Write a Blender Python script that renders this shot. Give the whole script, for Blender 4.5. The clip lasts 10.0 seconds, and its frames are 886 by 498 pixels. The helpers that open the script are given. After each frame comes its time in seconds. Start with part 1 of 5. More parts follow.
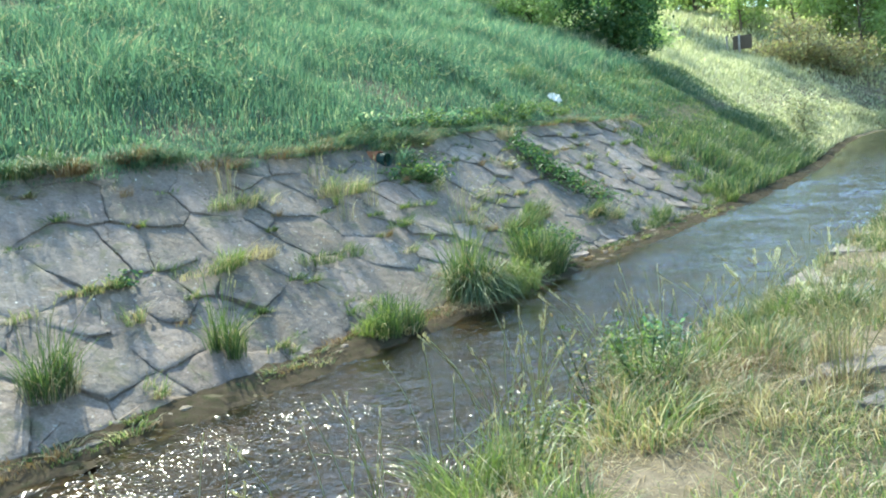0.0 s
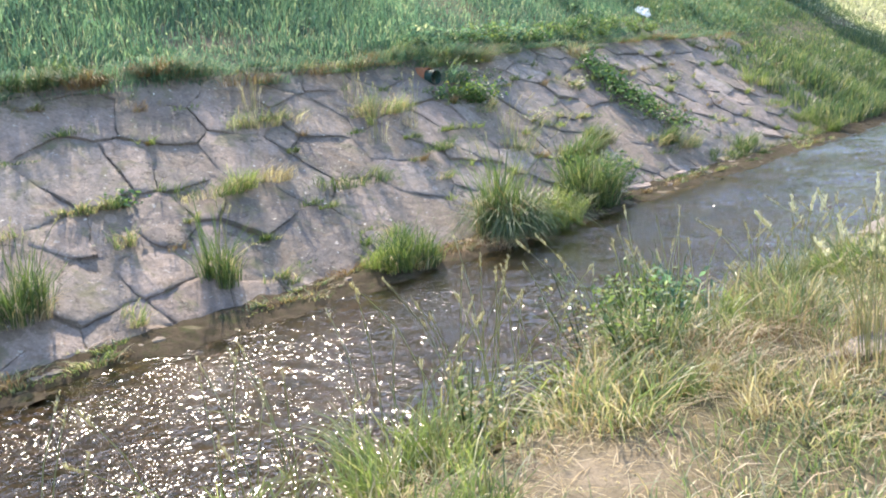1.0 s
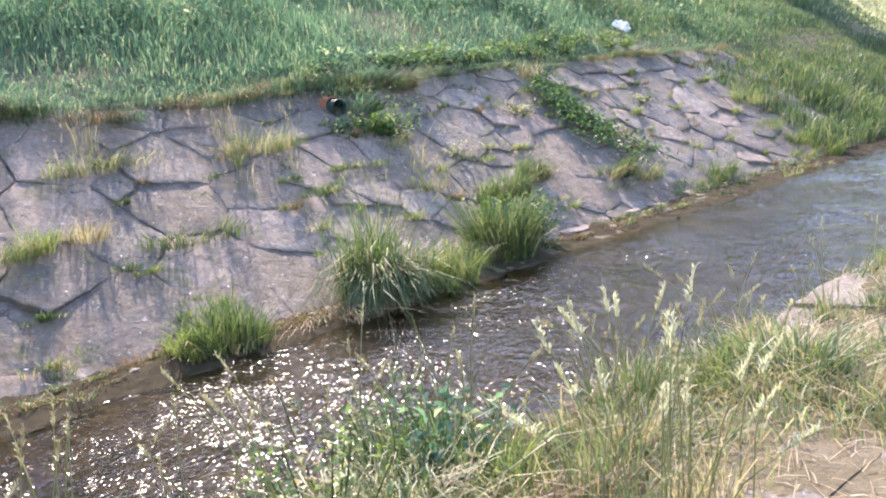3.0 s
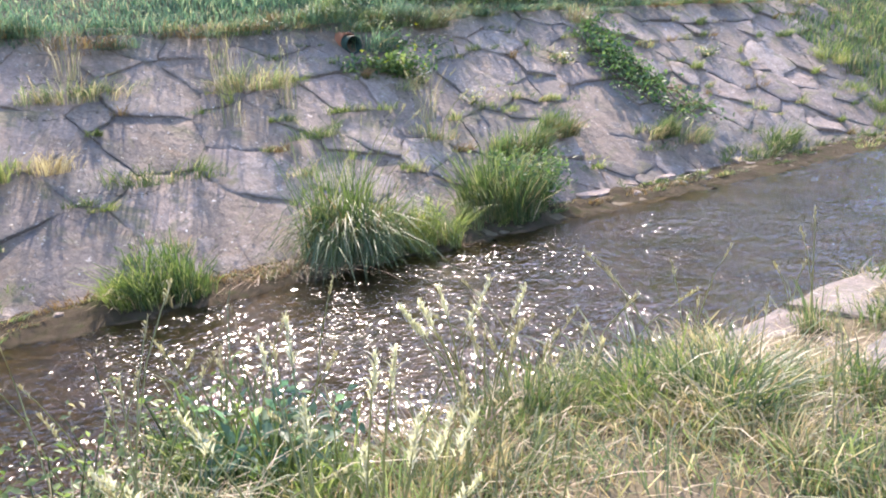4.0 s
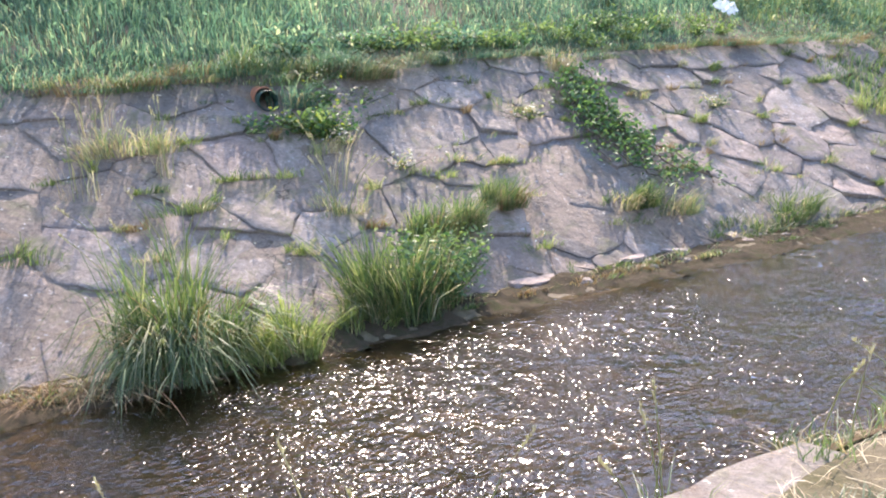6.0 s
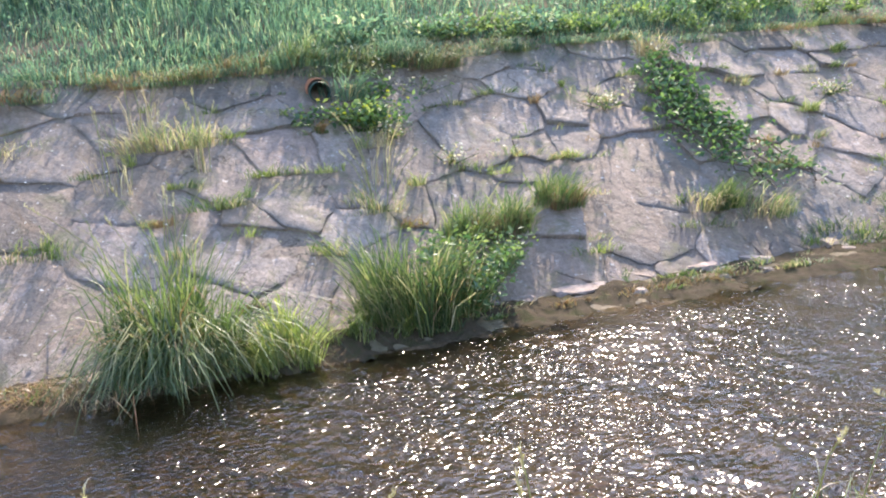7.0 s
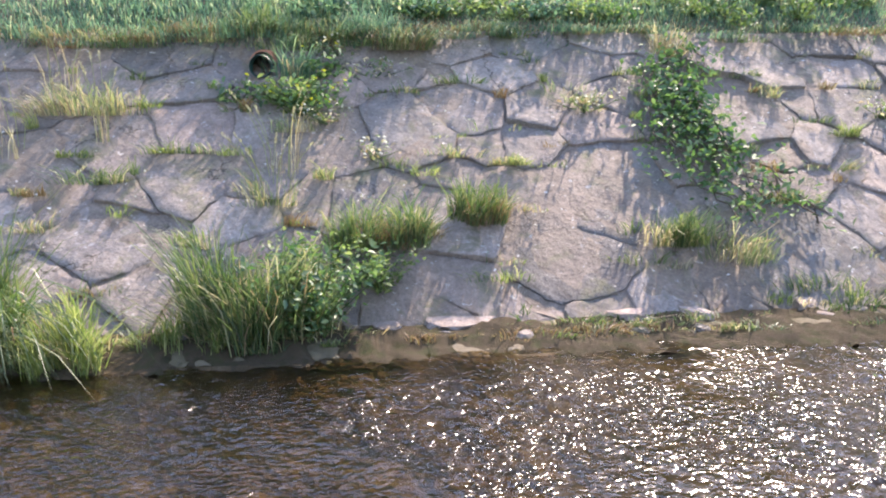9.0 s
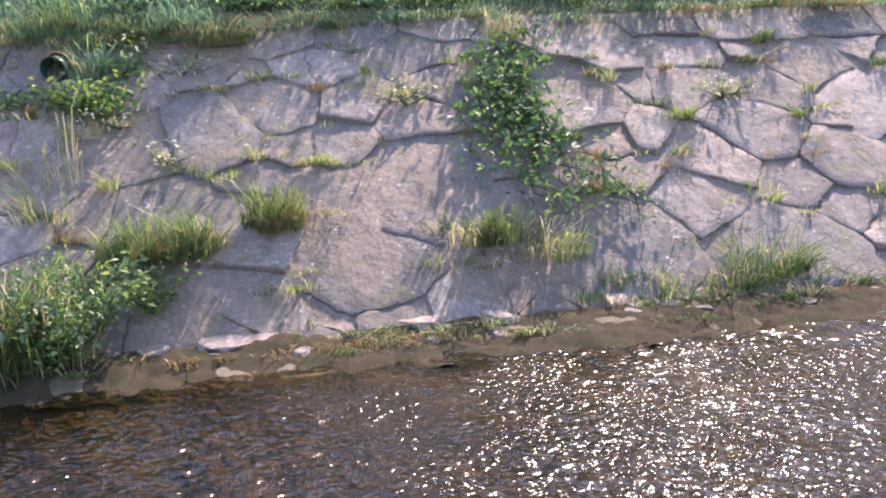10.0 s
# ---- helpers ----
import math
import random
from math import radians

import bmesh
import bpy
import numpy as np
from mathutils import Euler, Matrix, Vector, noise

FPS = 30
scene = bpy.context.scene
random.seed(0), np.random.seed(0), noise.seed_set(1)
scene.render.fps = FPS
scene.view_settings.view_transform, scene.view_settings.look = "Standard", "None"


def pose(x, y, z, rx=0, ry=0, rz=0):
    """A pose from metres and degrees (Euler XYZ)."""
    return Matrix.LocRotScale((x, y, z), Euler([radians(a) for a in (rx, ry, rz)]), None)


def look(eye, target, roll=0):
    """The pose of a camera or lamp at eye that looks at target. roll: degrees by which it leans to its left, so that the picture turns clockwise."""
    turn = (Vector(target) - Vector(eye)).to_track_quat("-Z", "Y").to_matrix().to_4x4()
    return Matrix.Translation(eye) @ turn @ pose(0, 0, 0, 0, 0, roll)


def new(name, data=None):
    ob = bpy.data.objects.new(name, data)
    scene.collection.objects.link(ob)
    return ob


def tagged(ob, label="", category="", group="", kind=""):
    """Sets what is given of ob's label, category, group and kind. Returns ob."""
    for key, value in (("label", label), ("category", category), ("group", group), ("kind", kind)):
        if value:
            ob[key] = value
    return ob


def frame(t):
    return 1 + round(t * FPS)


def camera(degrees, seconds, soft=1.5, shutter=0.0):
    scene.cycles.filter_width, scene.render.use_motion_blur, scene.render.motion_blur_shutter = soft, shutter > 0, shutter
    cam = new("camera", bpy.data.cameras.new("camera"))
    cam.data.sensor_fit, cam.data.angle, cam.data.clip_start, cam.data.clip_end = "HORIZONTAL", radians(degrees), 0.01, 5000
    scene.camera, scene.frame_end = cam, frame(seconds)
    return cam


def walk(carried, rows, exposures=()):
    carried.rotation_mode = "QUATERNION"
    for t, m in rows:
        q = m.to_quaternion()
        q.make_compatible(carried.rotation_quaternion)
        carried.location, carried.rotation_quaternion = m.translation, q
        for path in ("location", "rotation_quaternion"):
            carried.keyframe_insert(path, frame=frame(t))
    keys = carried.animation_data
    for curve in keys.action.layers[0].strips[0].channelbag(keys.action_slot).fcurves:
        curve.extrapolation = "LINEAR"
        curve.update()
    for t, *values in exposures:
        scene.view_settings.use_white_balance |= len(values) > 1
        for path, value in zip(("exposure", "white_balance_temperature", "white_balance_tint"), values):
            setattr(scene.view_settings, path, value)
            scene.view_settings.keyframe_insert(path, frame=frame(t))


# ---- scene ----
cam = camera(56.3, 10.0, soft=2.0)
METRES, EYE, TILT, LEAN, TURN = 10.0, 1.68, -7.51, 5.68, 36.7
ROWS = [
    (0.0, 0.0, 0.0, 0.0, 0.0, 0.0, -0.0),
    (0.5, 0.0316, 0.034, 0.0065, 3.56, -2.87, 0.99),
    (1.0, 0.0719, 0.0656, 0.0092, 7.5, -5.73, -1.84),
    (1.5, 0.1049, 0.1053, 0.013, 7.67, -4.62, -4.37),
    (2.0, 0.1345, 0.15, 0.0208, 7.56, -4.5, -0.65),
    (3.5, 0.2321, 0.27, 0.0412, 13.88, -5.9, -2.61),
    (4.0, 0.2694, 0.3072, 0.0462, 17.89, -8.67, -4.12),
    (4.5, 0.2927, 0.3523, 0.0513, 17.54, -5.84, -6.51),
    (5.0, 0.3076, 0.3969, 0.0622, 18.55, -7.77, -3.55),
    (6.5, 0.3765, 0.5187, 0.0874, 28.46, -5.88, -4.78),
    (7.0, 0.3999, 0.5582, 0.0881, 34.41, -7.87, -4.14),
    (7.5, 0.4252, 0.5966, 0.0936, 37.49, -9.51, -7.91),
    (8.0, 0.4433, 0.6387, 0.1042, 41.65, -10.3, -6.2),
    (8.5, 0.4608, 0.6815, 0.1091, 46.52, -9.7, -7.0),
    (9.0, 0.4811, 0.7277, 0.118, 46.28, -10.76, -9.07),
    (9.5, 0.4975, 0.7772, 0.1292, 45.69, -9.42, -7.96),
    (10.0, 0.523, 0.823, 0.1342, 43.08, -11.02, -6.83),
]
walk(cam, [(t, pose(0, 0, EYE, TILT, LEAN, TURN) @ pose(METRES * x, METRES * y, METRES * z, 90 + pitch, roll, yaw)) for t, x, y, z, yaw, pitch, roll in ROWS],
     exposures=[(0.0, 1.81, 6900, -5), (0.5, 1.88, 7400, 8), (1.0, 1.94, 7600, 16), (1.5, 1.96, 7500, 20), (2.0, 1.97, 7400, 22), (4.0, 2.05, 7300, 25), (5.0, 2.07, 7300, 25),
                (6.5, 2.13, 7400, 22), (8.0, 2.16, 7500, 19), (8.5, 2.14, 7600, 21), (9.0, 2.16, 7500, 24), (9.5, 2.12, 7500, 21), (10.0, 2.02, 7400, 31)])

# ---- daylight: a clear sky, the sun over the far bank ----
SUN_AZ, SUN_EL = radians(61), radians(44.5)      # azimuth counted from +y towards -x
world = bpy.data.worlds.new("sky")
scene.world = world
world.use_nodes = True
wn, wl = world.node_tree.nodes, world.node_tree.links
sky = wn.new("ShaderNodeTexSky")
sky.sky_type, sky.sun_disc = "NISHITA", False
sky.sun_elevation, sky.sun_rotation = SUN_EL, -SUN_AZ
sky.dust_density, sky.ozone_density = 0.3, 2.2
wl.new(sky.outputs[0], wn["Background"].inputs[0])
wn["Background"].inputs[1].default_value = 0.15
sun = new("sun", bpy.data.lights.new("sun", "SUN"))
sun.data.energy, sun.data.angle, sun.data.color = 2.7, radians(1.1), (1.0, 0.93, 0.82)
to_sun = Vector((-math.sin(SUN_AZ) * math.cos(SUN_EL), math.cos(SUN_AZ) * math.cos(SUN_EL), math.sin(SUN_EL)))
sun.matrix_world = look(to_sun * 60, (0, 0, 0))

# ---- materials ----
def node(nt, kind, **values):
    n = nt.nodes.new("ShaderNode" + kind)
    for key, value in values.items():
        n.inputs[key.replace("_", " ")].default_value = value
    return n


def ramp(nt, source, stops):
    r = nt.nodes.new("ShaderNodeValToRGB")
    while len(r.color_ramp.elements) < len(stops):
        r.color_ramp.elements.new(0.5)
    for e, (at, c) in zip(r.color_ramp.elements, stops):
        e.position, e.color = at, (*c, 1)
    nt.links.new(source, r.inputs[0])
    return r.outputs[0]


def mix(nt, fac, a, b, mode="MIX"):
    m = nt.nodes.new("ShaderNodeMix")
    m.data_type, m.blend_type = "RGBA", mode
    for i, v in ((0, fac), (6, a), (7, b)):
        if isinstance(v, (int, float)):
            m.inputs[i].default_value = v
        elif isinstance(v, tuple):
            m.inputs[i].default_value = (*v, 1)
        else:
            nt.links.new(v, m.inputs[i])
    return m.outputs[2]


def noise_tex(nt, scale, detail=4.0, rough=0.6, coord=None, distort=0.0):
    n = node(nt, "TexNoise", Scale=scale, Detail=detail, Roughness=rough, Distortion=distort)
    nt.links.new(coord or position(nt), n.inputs["Vector"])
    return n.outputs["Fac"]


def position(nt):
    for n in nt.nodes:
        if n.bl_idname == "ShaderNodeNewGeometry":
            return n.outputs["Position"]
    return nt.nodes.new("ShaderNodeNewGeometry").outputs["Position"]


def bump(nt, height, strength, distance, bsdf, normal=None):
    b = node(nt, "Bump", Strength=strength, Distance=distance)
    nt.links.new(height, b.inputs["Height"])
    if normal:
        nt.links.new(normal, b.inputs["Normal"])
    nt.links.new(b.outputs[0], bsdf.inputs["Normal"])
    return b.outputs[0]


def base(name):
    m = bpy.data.materials.new(name)
    m.use_nodes = True
    return m, m.node_tree, m.node_tree.nodes["Principled BSDF"]


def threshold(nt, source, low, high):
    r = nt.nodes.new("ShaderNodeMapRange")
    r.interpolation_type = "SMOOTHSTEP"
    r.inputs[1].default_value, r.inputs[2].default_value = low, high
    nt.links.new(source, r.inputs[0])
    return r.outputs[0]


def stone_material(name, dark, mid, light, lichen=0.5):
    m, nt, b = base(name)
    info = nt.nodes.new("ShaderNodeObjectInfo").outputs["Random"]
    tone = ramp(nt, info, [(0.0, dark), (0.16, light), (0.3, mid), (0.42, (dark[0] * 1.05, dark[1] * 1.12, dark[2] * 1.2)), (0.56, (light[0], light[1] * 0.9, light[2] * 0.86)), (0.7, (mid[0] * 0.88, mid[1] * 0.95, mid[2])), (0.84, (light[0] * 1.08, light[1] * 1.0, light[2] * 0.96)), (1.0, (mid[0] * 0.8, mid[1] * 0.78, mid[2] * 0.72))])
    big = noise_tex(nt, 2.3, 5)
    c = mix(nt, threshold(nt, big, 0.45, 0.85), tone, (mid[0] * 1.12, mid[1] * 1.0, mid[2] * 0.98))
    grain = noise_tex(nt, 38, 6, 0.75)
    c = mix(nt, 0.55, c, ramp(nt, grain, [(0.28, (0.22, 0.21, 0.22)), (0.5, (0.5, 0.5, 0.5)), (0.74, (0.85, 0.83, 0.82))]), "OVERLAY")
    blotch = noise_tex(nt, 6.5, 6, 0.72, distort=0.5)
    c = mix(nt, 0.7, c, ramp(nt, blotch, [(0.3, (0.3, 0.29, 0.28)), (0.5, (0.5, 0.5, 0.5)), (0.68, (0.72, 0.7, 0.7))]), "OVERLAY")
    spots = noise_tex(nt, 17, 5, 0.75)
    c = mix(nt, threshold(nt, spots, 0.61, 0.67), c, (0.56, 0.54, 0.50))
    moss = noise_tex(nt, 3.4, 6, 0.7, distort=0.6)
    f = nt.nodes.new("ShaderNodeMath")
    f.operation, f.inputs[1].default_value = "MULTIPLY", lichen
    nt.links.new(threshold(nt, moss, 0.52, 0.66), f.inputs[0])
    c = mix(nt, f.outputs[0], c, (0.19, 0.185, 0.11))
    c = mix(nt, threshold(nt, noise_tex(nt, 1.7, 7, 0.75, distort=1.0), 0.56, 0.7), c, (0.22, 0.165, 0.12))
    bent = node(nt, "TexNoise", Scale=2.6, Detail=6.0, Roughness=0.65)
    nt.links.new(position(nt), bent.inputs["Vector"])
    split = nt.nodes.new("ShaderNodeTexVoronoi")
    split.feature = "DISTANCE_TO_EDGE"
    split.inputs["Scale"].default_value = 2.1
    nt.links.new(mix(nt, 0.45, position(nt), bent.outputs["Color"]), split.inputs["Vector"])
    hair = nt.nodes.new("ShaderNodeMath")
    hair.operation = "MULTIPLY"
    line = threshold(nt, split.outputs["Distance"], 0.016, 0.004)
    nt.links.new(line, hair.inputs[0])
    nt.links.new(threshold(nt, noise_tex(nt, 1.9, 3), 0.5, 0.6), hair.inputs[1])
    c = mix(nt, hair.outputs[0], c, (0.09, 0.078, 0.06))
    c = mix(nt, threshold(nt, noise_tex(nt, 4.6, 8, 0.8, distort=1.4), 0.55, 0.68), c, (0.27, 0.21, 0.165))
    nt.links.new(c, b.inputs["Base Color"])
    b.inputs["Roughness"].default_value = 0.78
    rough = noise_tex(nt, 9, 8, 0.72)
    n1 = bump(nt, rough, 1.0, 0.05, b)
    chips = nt.nodes.new("ShaderNodeTexVoronoi")
    chips.inputs["Scale"].default_value = 11.0
    warp = node(nt, "TexNoise", Scale=5.0, Detail=3.0)
    nt.links.new(position(nt), warp.inputs["Vector"])
    nt.links.new(mix(nt, 0.25, position(nt), warp.outputs["Color"]), chips.inputs["Vector"])
    n2 = bump(nt, chips.outputs["Distance"], 0.35, 0.02, b, n1)
    bump(nt, grain, 0.6, 0.008, b, n2)
    return m


def ground_material(name, a, bcol, c3, scale=1.0):
    m, nt, b = base(name)
    n1 = noise_tex(nt, 1.1 * scale, 6, 0.65)
    n2 = noise_tex(nt, 24 * scale, 6, 0.75)
    c = ramp(nt, n1, [(0.32, a), (0.52, bcol), (0.7, c3)])
    c = mix(nt, 0.6, c, ramp(nt, n2, [(0.25, (0.25, 0.25, 0.25)), (0.75, (0.75, 0.74, 0.72))]), "OVERLAY")
    nt.links.new(c, b.inputs["Base Color"])
    b.inputs["Roughness"].default_value = 0.95
    b.inputs["Specular IOR Level"].default_value = 0.2
    bump(nt, n2, 0.8, 0.03, b)
    return m


def leaf_material(name, stops, through_light=0.45, gloss=0.04, rough=0.45):
    """Thin leaves: colour varies from blade to blade, and light comes through them."""
    m = bpy.data.materials.new(name)
    m.use_nodes = True
    nt = m.node_tree
    nt.nodes.remove(nt.nodes["Principled BSDF"])
    geo = nt.nodes.new("ShaderNodeNewGeometry")
    c = ramp(nt, geo.outputs["Random Per Island"], stops)
    patch = node(nt, "TexNoise", Scale=0.9, Detail=4.0)
    nt.links.new(geo.outputs["Position"], patch.inputs["Vector"])
    c = mix(nt, 0.5, c, ramp(nt, patch.outputs["Fac"], [(0.3, (0.36, 0.38, 0.4)), (0.7, (0.64, 0.62, 0.54))]), "OVERLAY")
    d, t, g = node(nt, "BsdfDiffuse"), node(nt, "BsdfTranslucent"), node(nt, "BsdfGlossy", Roughness=rough)
    g.inputs["Color"].default_value = (0.9, 0.95, 1, 1)
    nt.links.new(c, d.inputs["Color"])
    nt.links.new(mix(nt, 1.0, c, (1.0, 1.15, 0.85), "MULTIPLY"), t.inputs["Color"])
    m1, m2 = node(nt, "MixShader", Fac=through_light), node(nt, "MixShader", Fac=gloss)
    nt.links.new(d.outputs[0], m1.inputs[1])
    nt.links.new(t.outputs[0], m1.inputs[2])
    nt.links.new(m1.outputs[0], m2.inputs[1])
    nt.links.new(g.outputs[0], m2.inputs[2])
    nt.links.new(m2.outputs[0], nt.nodes["Material Output"].inputs["Surface"])
    return m


def plain_material(name, colour, rough=0.7, variation=0.25, scale=12, metal=0.0):
    m, nt, b = base(name)
    n = noise_tex(nt, scale, 6, 0.7)
    c = mix(nt, variation, colour, ramp(nt, n, [(0.25, tuple(v * 0.35 for v in colour)), (0.75, tuple(min(1, v * 1.5) for v in colour))]))
    nt.links.new(c, b.inputs["Base Color"])
    b.inputs["Roughness"].default_value = rough
    b.inputs["Metallic"].default_value = metal
    bump(nt, n, 0.3, 0.01, b)
    return m


def water_material():
    """Clear shallow water with a brown tinge: the bed shows through, ripples mirror sky and sun."""
    m = bpy.data.materials.new("water")
    m.use_nodes = True
    nt = m.node_tree
    nt.nodes.remove(nt.nodes["Principled BSDF"])
    pos = position(nt)
    stretch = nt.nodes.new("ShaderNodeMapping")
    stretch.inputs["Scale"].default_value = (1.25, 0.8, 1.0)
    stretch.inputs["Rotation"].default_value = (0, 0, radians(18))
    nt.links.new(pos, stretch.inputs["Vector"])
    fine = node(nt, "TexNoise", Scale=31.0, Detail=0.3, Roughness=0.45, Distortion=0.7)
    nt.links.new(stretch.outputs[0], fine.inputs["Vector"])
    gust = node(nt, "TexNoise", Scale=2.1, Detail=4.0)
    nt.links.new(pos, gust.inputs["Vector"])
    b2 = node(nt, "Bump", Distance=0.034)
    where = nt.nodes.new("ShaderNodeSeparateXYZ")
    nt.links.new(pos, where.inputs[0])
    riffle = threshold(nt, where.outputs["Y"], 9.8, 12.5)
    force = nt.nodes.new("ShaderNodeMapRange")
    force.inputs[1].default_value, force.inputs[2].default_value, force.inputs[3].default_value, force.inputs[4].default_value = 0.44, 0.6, 0.2, 0.56
    nt.links.new(gust.outputs["Fac"], force.inputs[0])
    both = nt.nodes.new("ShaderNodeMath")
    both.operation, both.use_clamp = "MULTIPLY_ADD", True
    both.inputs[1].default_value = 0.12
    nt.links.new(riffle, both.inputs[0])
    nt.links.new(force.outputs[0], both.inputs[2])
    lee = nt.nodes.new("ShaderNodeMapRange")
    lee.inputs[1].default_value, lee.inputs[2].default_value, lee.inputs[3].default_value, lee.inputs[4].default_value = -4.9, -3.9, 0.5, 1.0
    nt.links.new(where.outputs["X"], lee.inputs[0])
    sheltered = nt.nodes.new("ShaderNodeMath")
    sheltered.operation = "MULTIPLY"
    nt.links.new(both.outputs[0], sheltered.inputs[0])
    nt.links.new(lee.outputs[0], sheltered.inputs[1])
    nt.links.new(sheltered.outputs[0], b2.inputs["Strength"])
    nt.links.new(fine.outputs["Fac"], b2.inputs["Height"])
    clear = node(nt, "BsdfTransparent")
    clear.inputs["Color"].default_value = (0.74, 0.66, 0.52, 1)
    shine = node(nt, "BsdfGlossy", Roughness=0.085)
    shine.inputs["Color"].default_value = (1, 1, 1, 1)
    nt.links.new(b2.outputs[0], shine.inputs["Normal"])
    fres = node(nt, "Fresnel", IOR=1.38)
    nt.links.new(b2.outputs[0], fres.inputs["Normal"])
    ms = node(nt, "MixShader")
    nt.links.new(fres.outputs[0], ms.inputs[0])
    nt.links.new(clear.outputs[0], ms.inputs[1])
    nt.links.new(shine.outputs[0], ms.inputs[2])
    nt.links.new(ms.outputs[0], nt.nodes["Material Output"].inputs["Surface"])
    return m


STONE = stone_material("bank_stone", (0.145, 0.13, 0.115), (0.235, 0.207, 0.183), (0.365, 0.32, 0.285), 0.85)
SLAB = stone_material("pale_slab", (0.18, 0.164, 0.149), (0.235, 0.213, 0.193), (0.295, 0.268, 0.245), 0.5)
PALE = stone_material("pinkish_stone", (0.34, 0.275, 0.24), (0.39, 0.325, 0.285), (0.44, 0.375, 0.335), 0.15)
BEDDING = stone_material("mossy_mortar", (0.15, 0.134, 0.112), (0.21, 0.185, 0.155), (0.26, 0.23, 0.195), 1.0)
SOIL = ground_material("turf_soil", (0.09, 0.09, 0.045), (0.18, 0.155, 0.105), (0.27, 0.23, 0.175))
BED = ground_material("bed_gravel", (0.055, 0.042, 0.025), (0.115, 0.085, 0.052), (0.2, 0.15, 0.095), 3.0)
WATER = water_material()
MEADOW = leaf_material("meadow_blades", [(0.0, (0.065, 0.15, 0.13)), (0.45, (0.125, 0.24, 0.19)), (0.8, (0.2, 0.32, 0.225)), (0.92, (0.37, 0.44, 0.31)), (1.0, (0.64, 0.6, 0.46))], 0.62, 0.02)
# straw tones lightened further, so the far bank's sunlight sits in the colour
FAR_MEADOW = leaf_material("sun_paled_meadow_blades", [(0.0, (0.26, 0.3, 0.18)), (0.4, (0.45, 0.44, 0.31)), (1.0, (0.82, 0.75, 0.62))], 0.58, 0.04)
OLIVE = leaf_material("olive_blades", [(0.0, (0.05, 0.11, 0.055)), (0.5, (0.115, 0.185, 0.085)), (0.85, (0.22, 0.26, 0.12)), (1.0, (0.42, 0.37, 0.22))], 0.5)
SEDGE = leaf_material("sedge_blades", [(0.0, (0.045, 0.095, 0.036)), (0.55, (0.108, 0.172, 0.062)), (0.85, (0.2, 0.25, 0.095)), (1.0, (0.4, 0.38, 0.22))], 0.48, gloss=0.05)
ARCHING = leaf_material("arching_sedge_blades", [(0.0, (0.09, 0.15, 0.075)), (0.6, (0.16, 0.24, 0.12)), (1.0, (0.3, 0.34, 0.2))], 0.45, gloss=0.03, rough=0.45)
LIME = leaf_material("lime_blades", [(0.0, (0.14, 0.21, 0.06)), (0.6, (0.26, 0.32, 0.115)), (1.0, (0.5, 0.49, 0.25))], 0.5)
MIXED = leaf_material("green_and_straw_blades", [(0.0, (0.11, 0.17, 0.08)), (0.46, (0.23, 0.3, 0.135)), (0.66, (0.43, 0.4, 0.24)), (0.78, (0.4, 0.27, 0.18)), (1.0, (0.72, 0.64, 0.48))], 0.5)
STRAW = leaf_material("straw_blades", [(0.0, (0.36, 0.27, 0.18)), (0.6, (0.58, 0.47, 0.32)), (1.0, (0.76, 0.67, 0.51))], 0.45)
RUST = leaf_material("russet_blades", [(0.0, (0.2, 0.115, 0.068)), (0.6, (0.34, 0.225, 0.135)), (1.0, (0.29, 0.265, 0.135))], 0.35)
SEED = leaf_material("seed_heads", [(0.0, (0.36, 0.31, 0.2)), (1.0, (0.66, 0.6, 0.45))], 0.45)
PLUME = leaf_material("pale_plumes", [(0.0, (0.62, 0.57, 0.43)), (1.0, (0.85, 0.81, 0.69))], 0.45)
LEAF = leaf_material("broad_leaves", [(0.0, (0.045, 0.115, 0.045)), (0.6, (0.105, 0.205, 0.075)), (1.0, (0.22, 0.31, 0.13))], gloss=0.04, rough=0.45)
BRIGHT = leaf_material("bright_weed_leaves", [(0.0, (0.09, 0.16, 0.05)), (0.6, (0.2, 0.29, 0.1)), (1.0, (0.36, 0.42, 0.18))], 0.5)
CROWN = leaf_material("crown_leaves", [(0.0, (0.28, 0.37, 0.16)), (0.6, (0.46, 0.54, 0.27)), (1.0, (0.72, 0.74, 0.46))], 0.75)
CROWN_RED = leaf_material("russet_crown_leaves", [(0.0, (0.22, 0.18, 0.11)), (0.6, (0.34, 0.29, 0.19)), (1.0, (0.34, 0.38, 0.2))], 0.6)
PETAL = leaf_material("pale_petals", [(0.0, (0.75, 0.74, 0.70)), (1.0, (0.85, 0.83, 0.78))], 0.2)
YELLOW = leaf_material("yellow_petals", [(0.0, (0.70, 0.62, 0.05)), (1.0, (0.62, 0.68, 0.10))], 0.3)
BARK = plain_material("bark", (0.13, 0.10, 0.075), 0.9, 0.6, 20)
PIPE = plain_material("dark_green_plastic", (0.02, 0.06, 0.05), 0.5, 0.3)
CLAY = plain_material("fired_clay", (0.38, 0.16, 0.09), 0.85, 0.4, 25)
PAPER = plain_material("white_paper", (0.82, 0.82, 0.80), 0.7, 0.08)
WOOD = plain_material("weathered_wood", (0.36, 0.32, 0.27), 0.85, 0.5, 25)

# ---- mesh helpers ----
rng = np.random.default_rng(11)


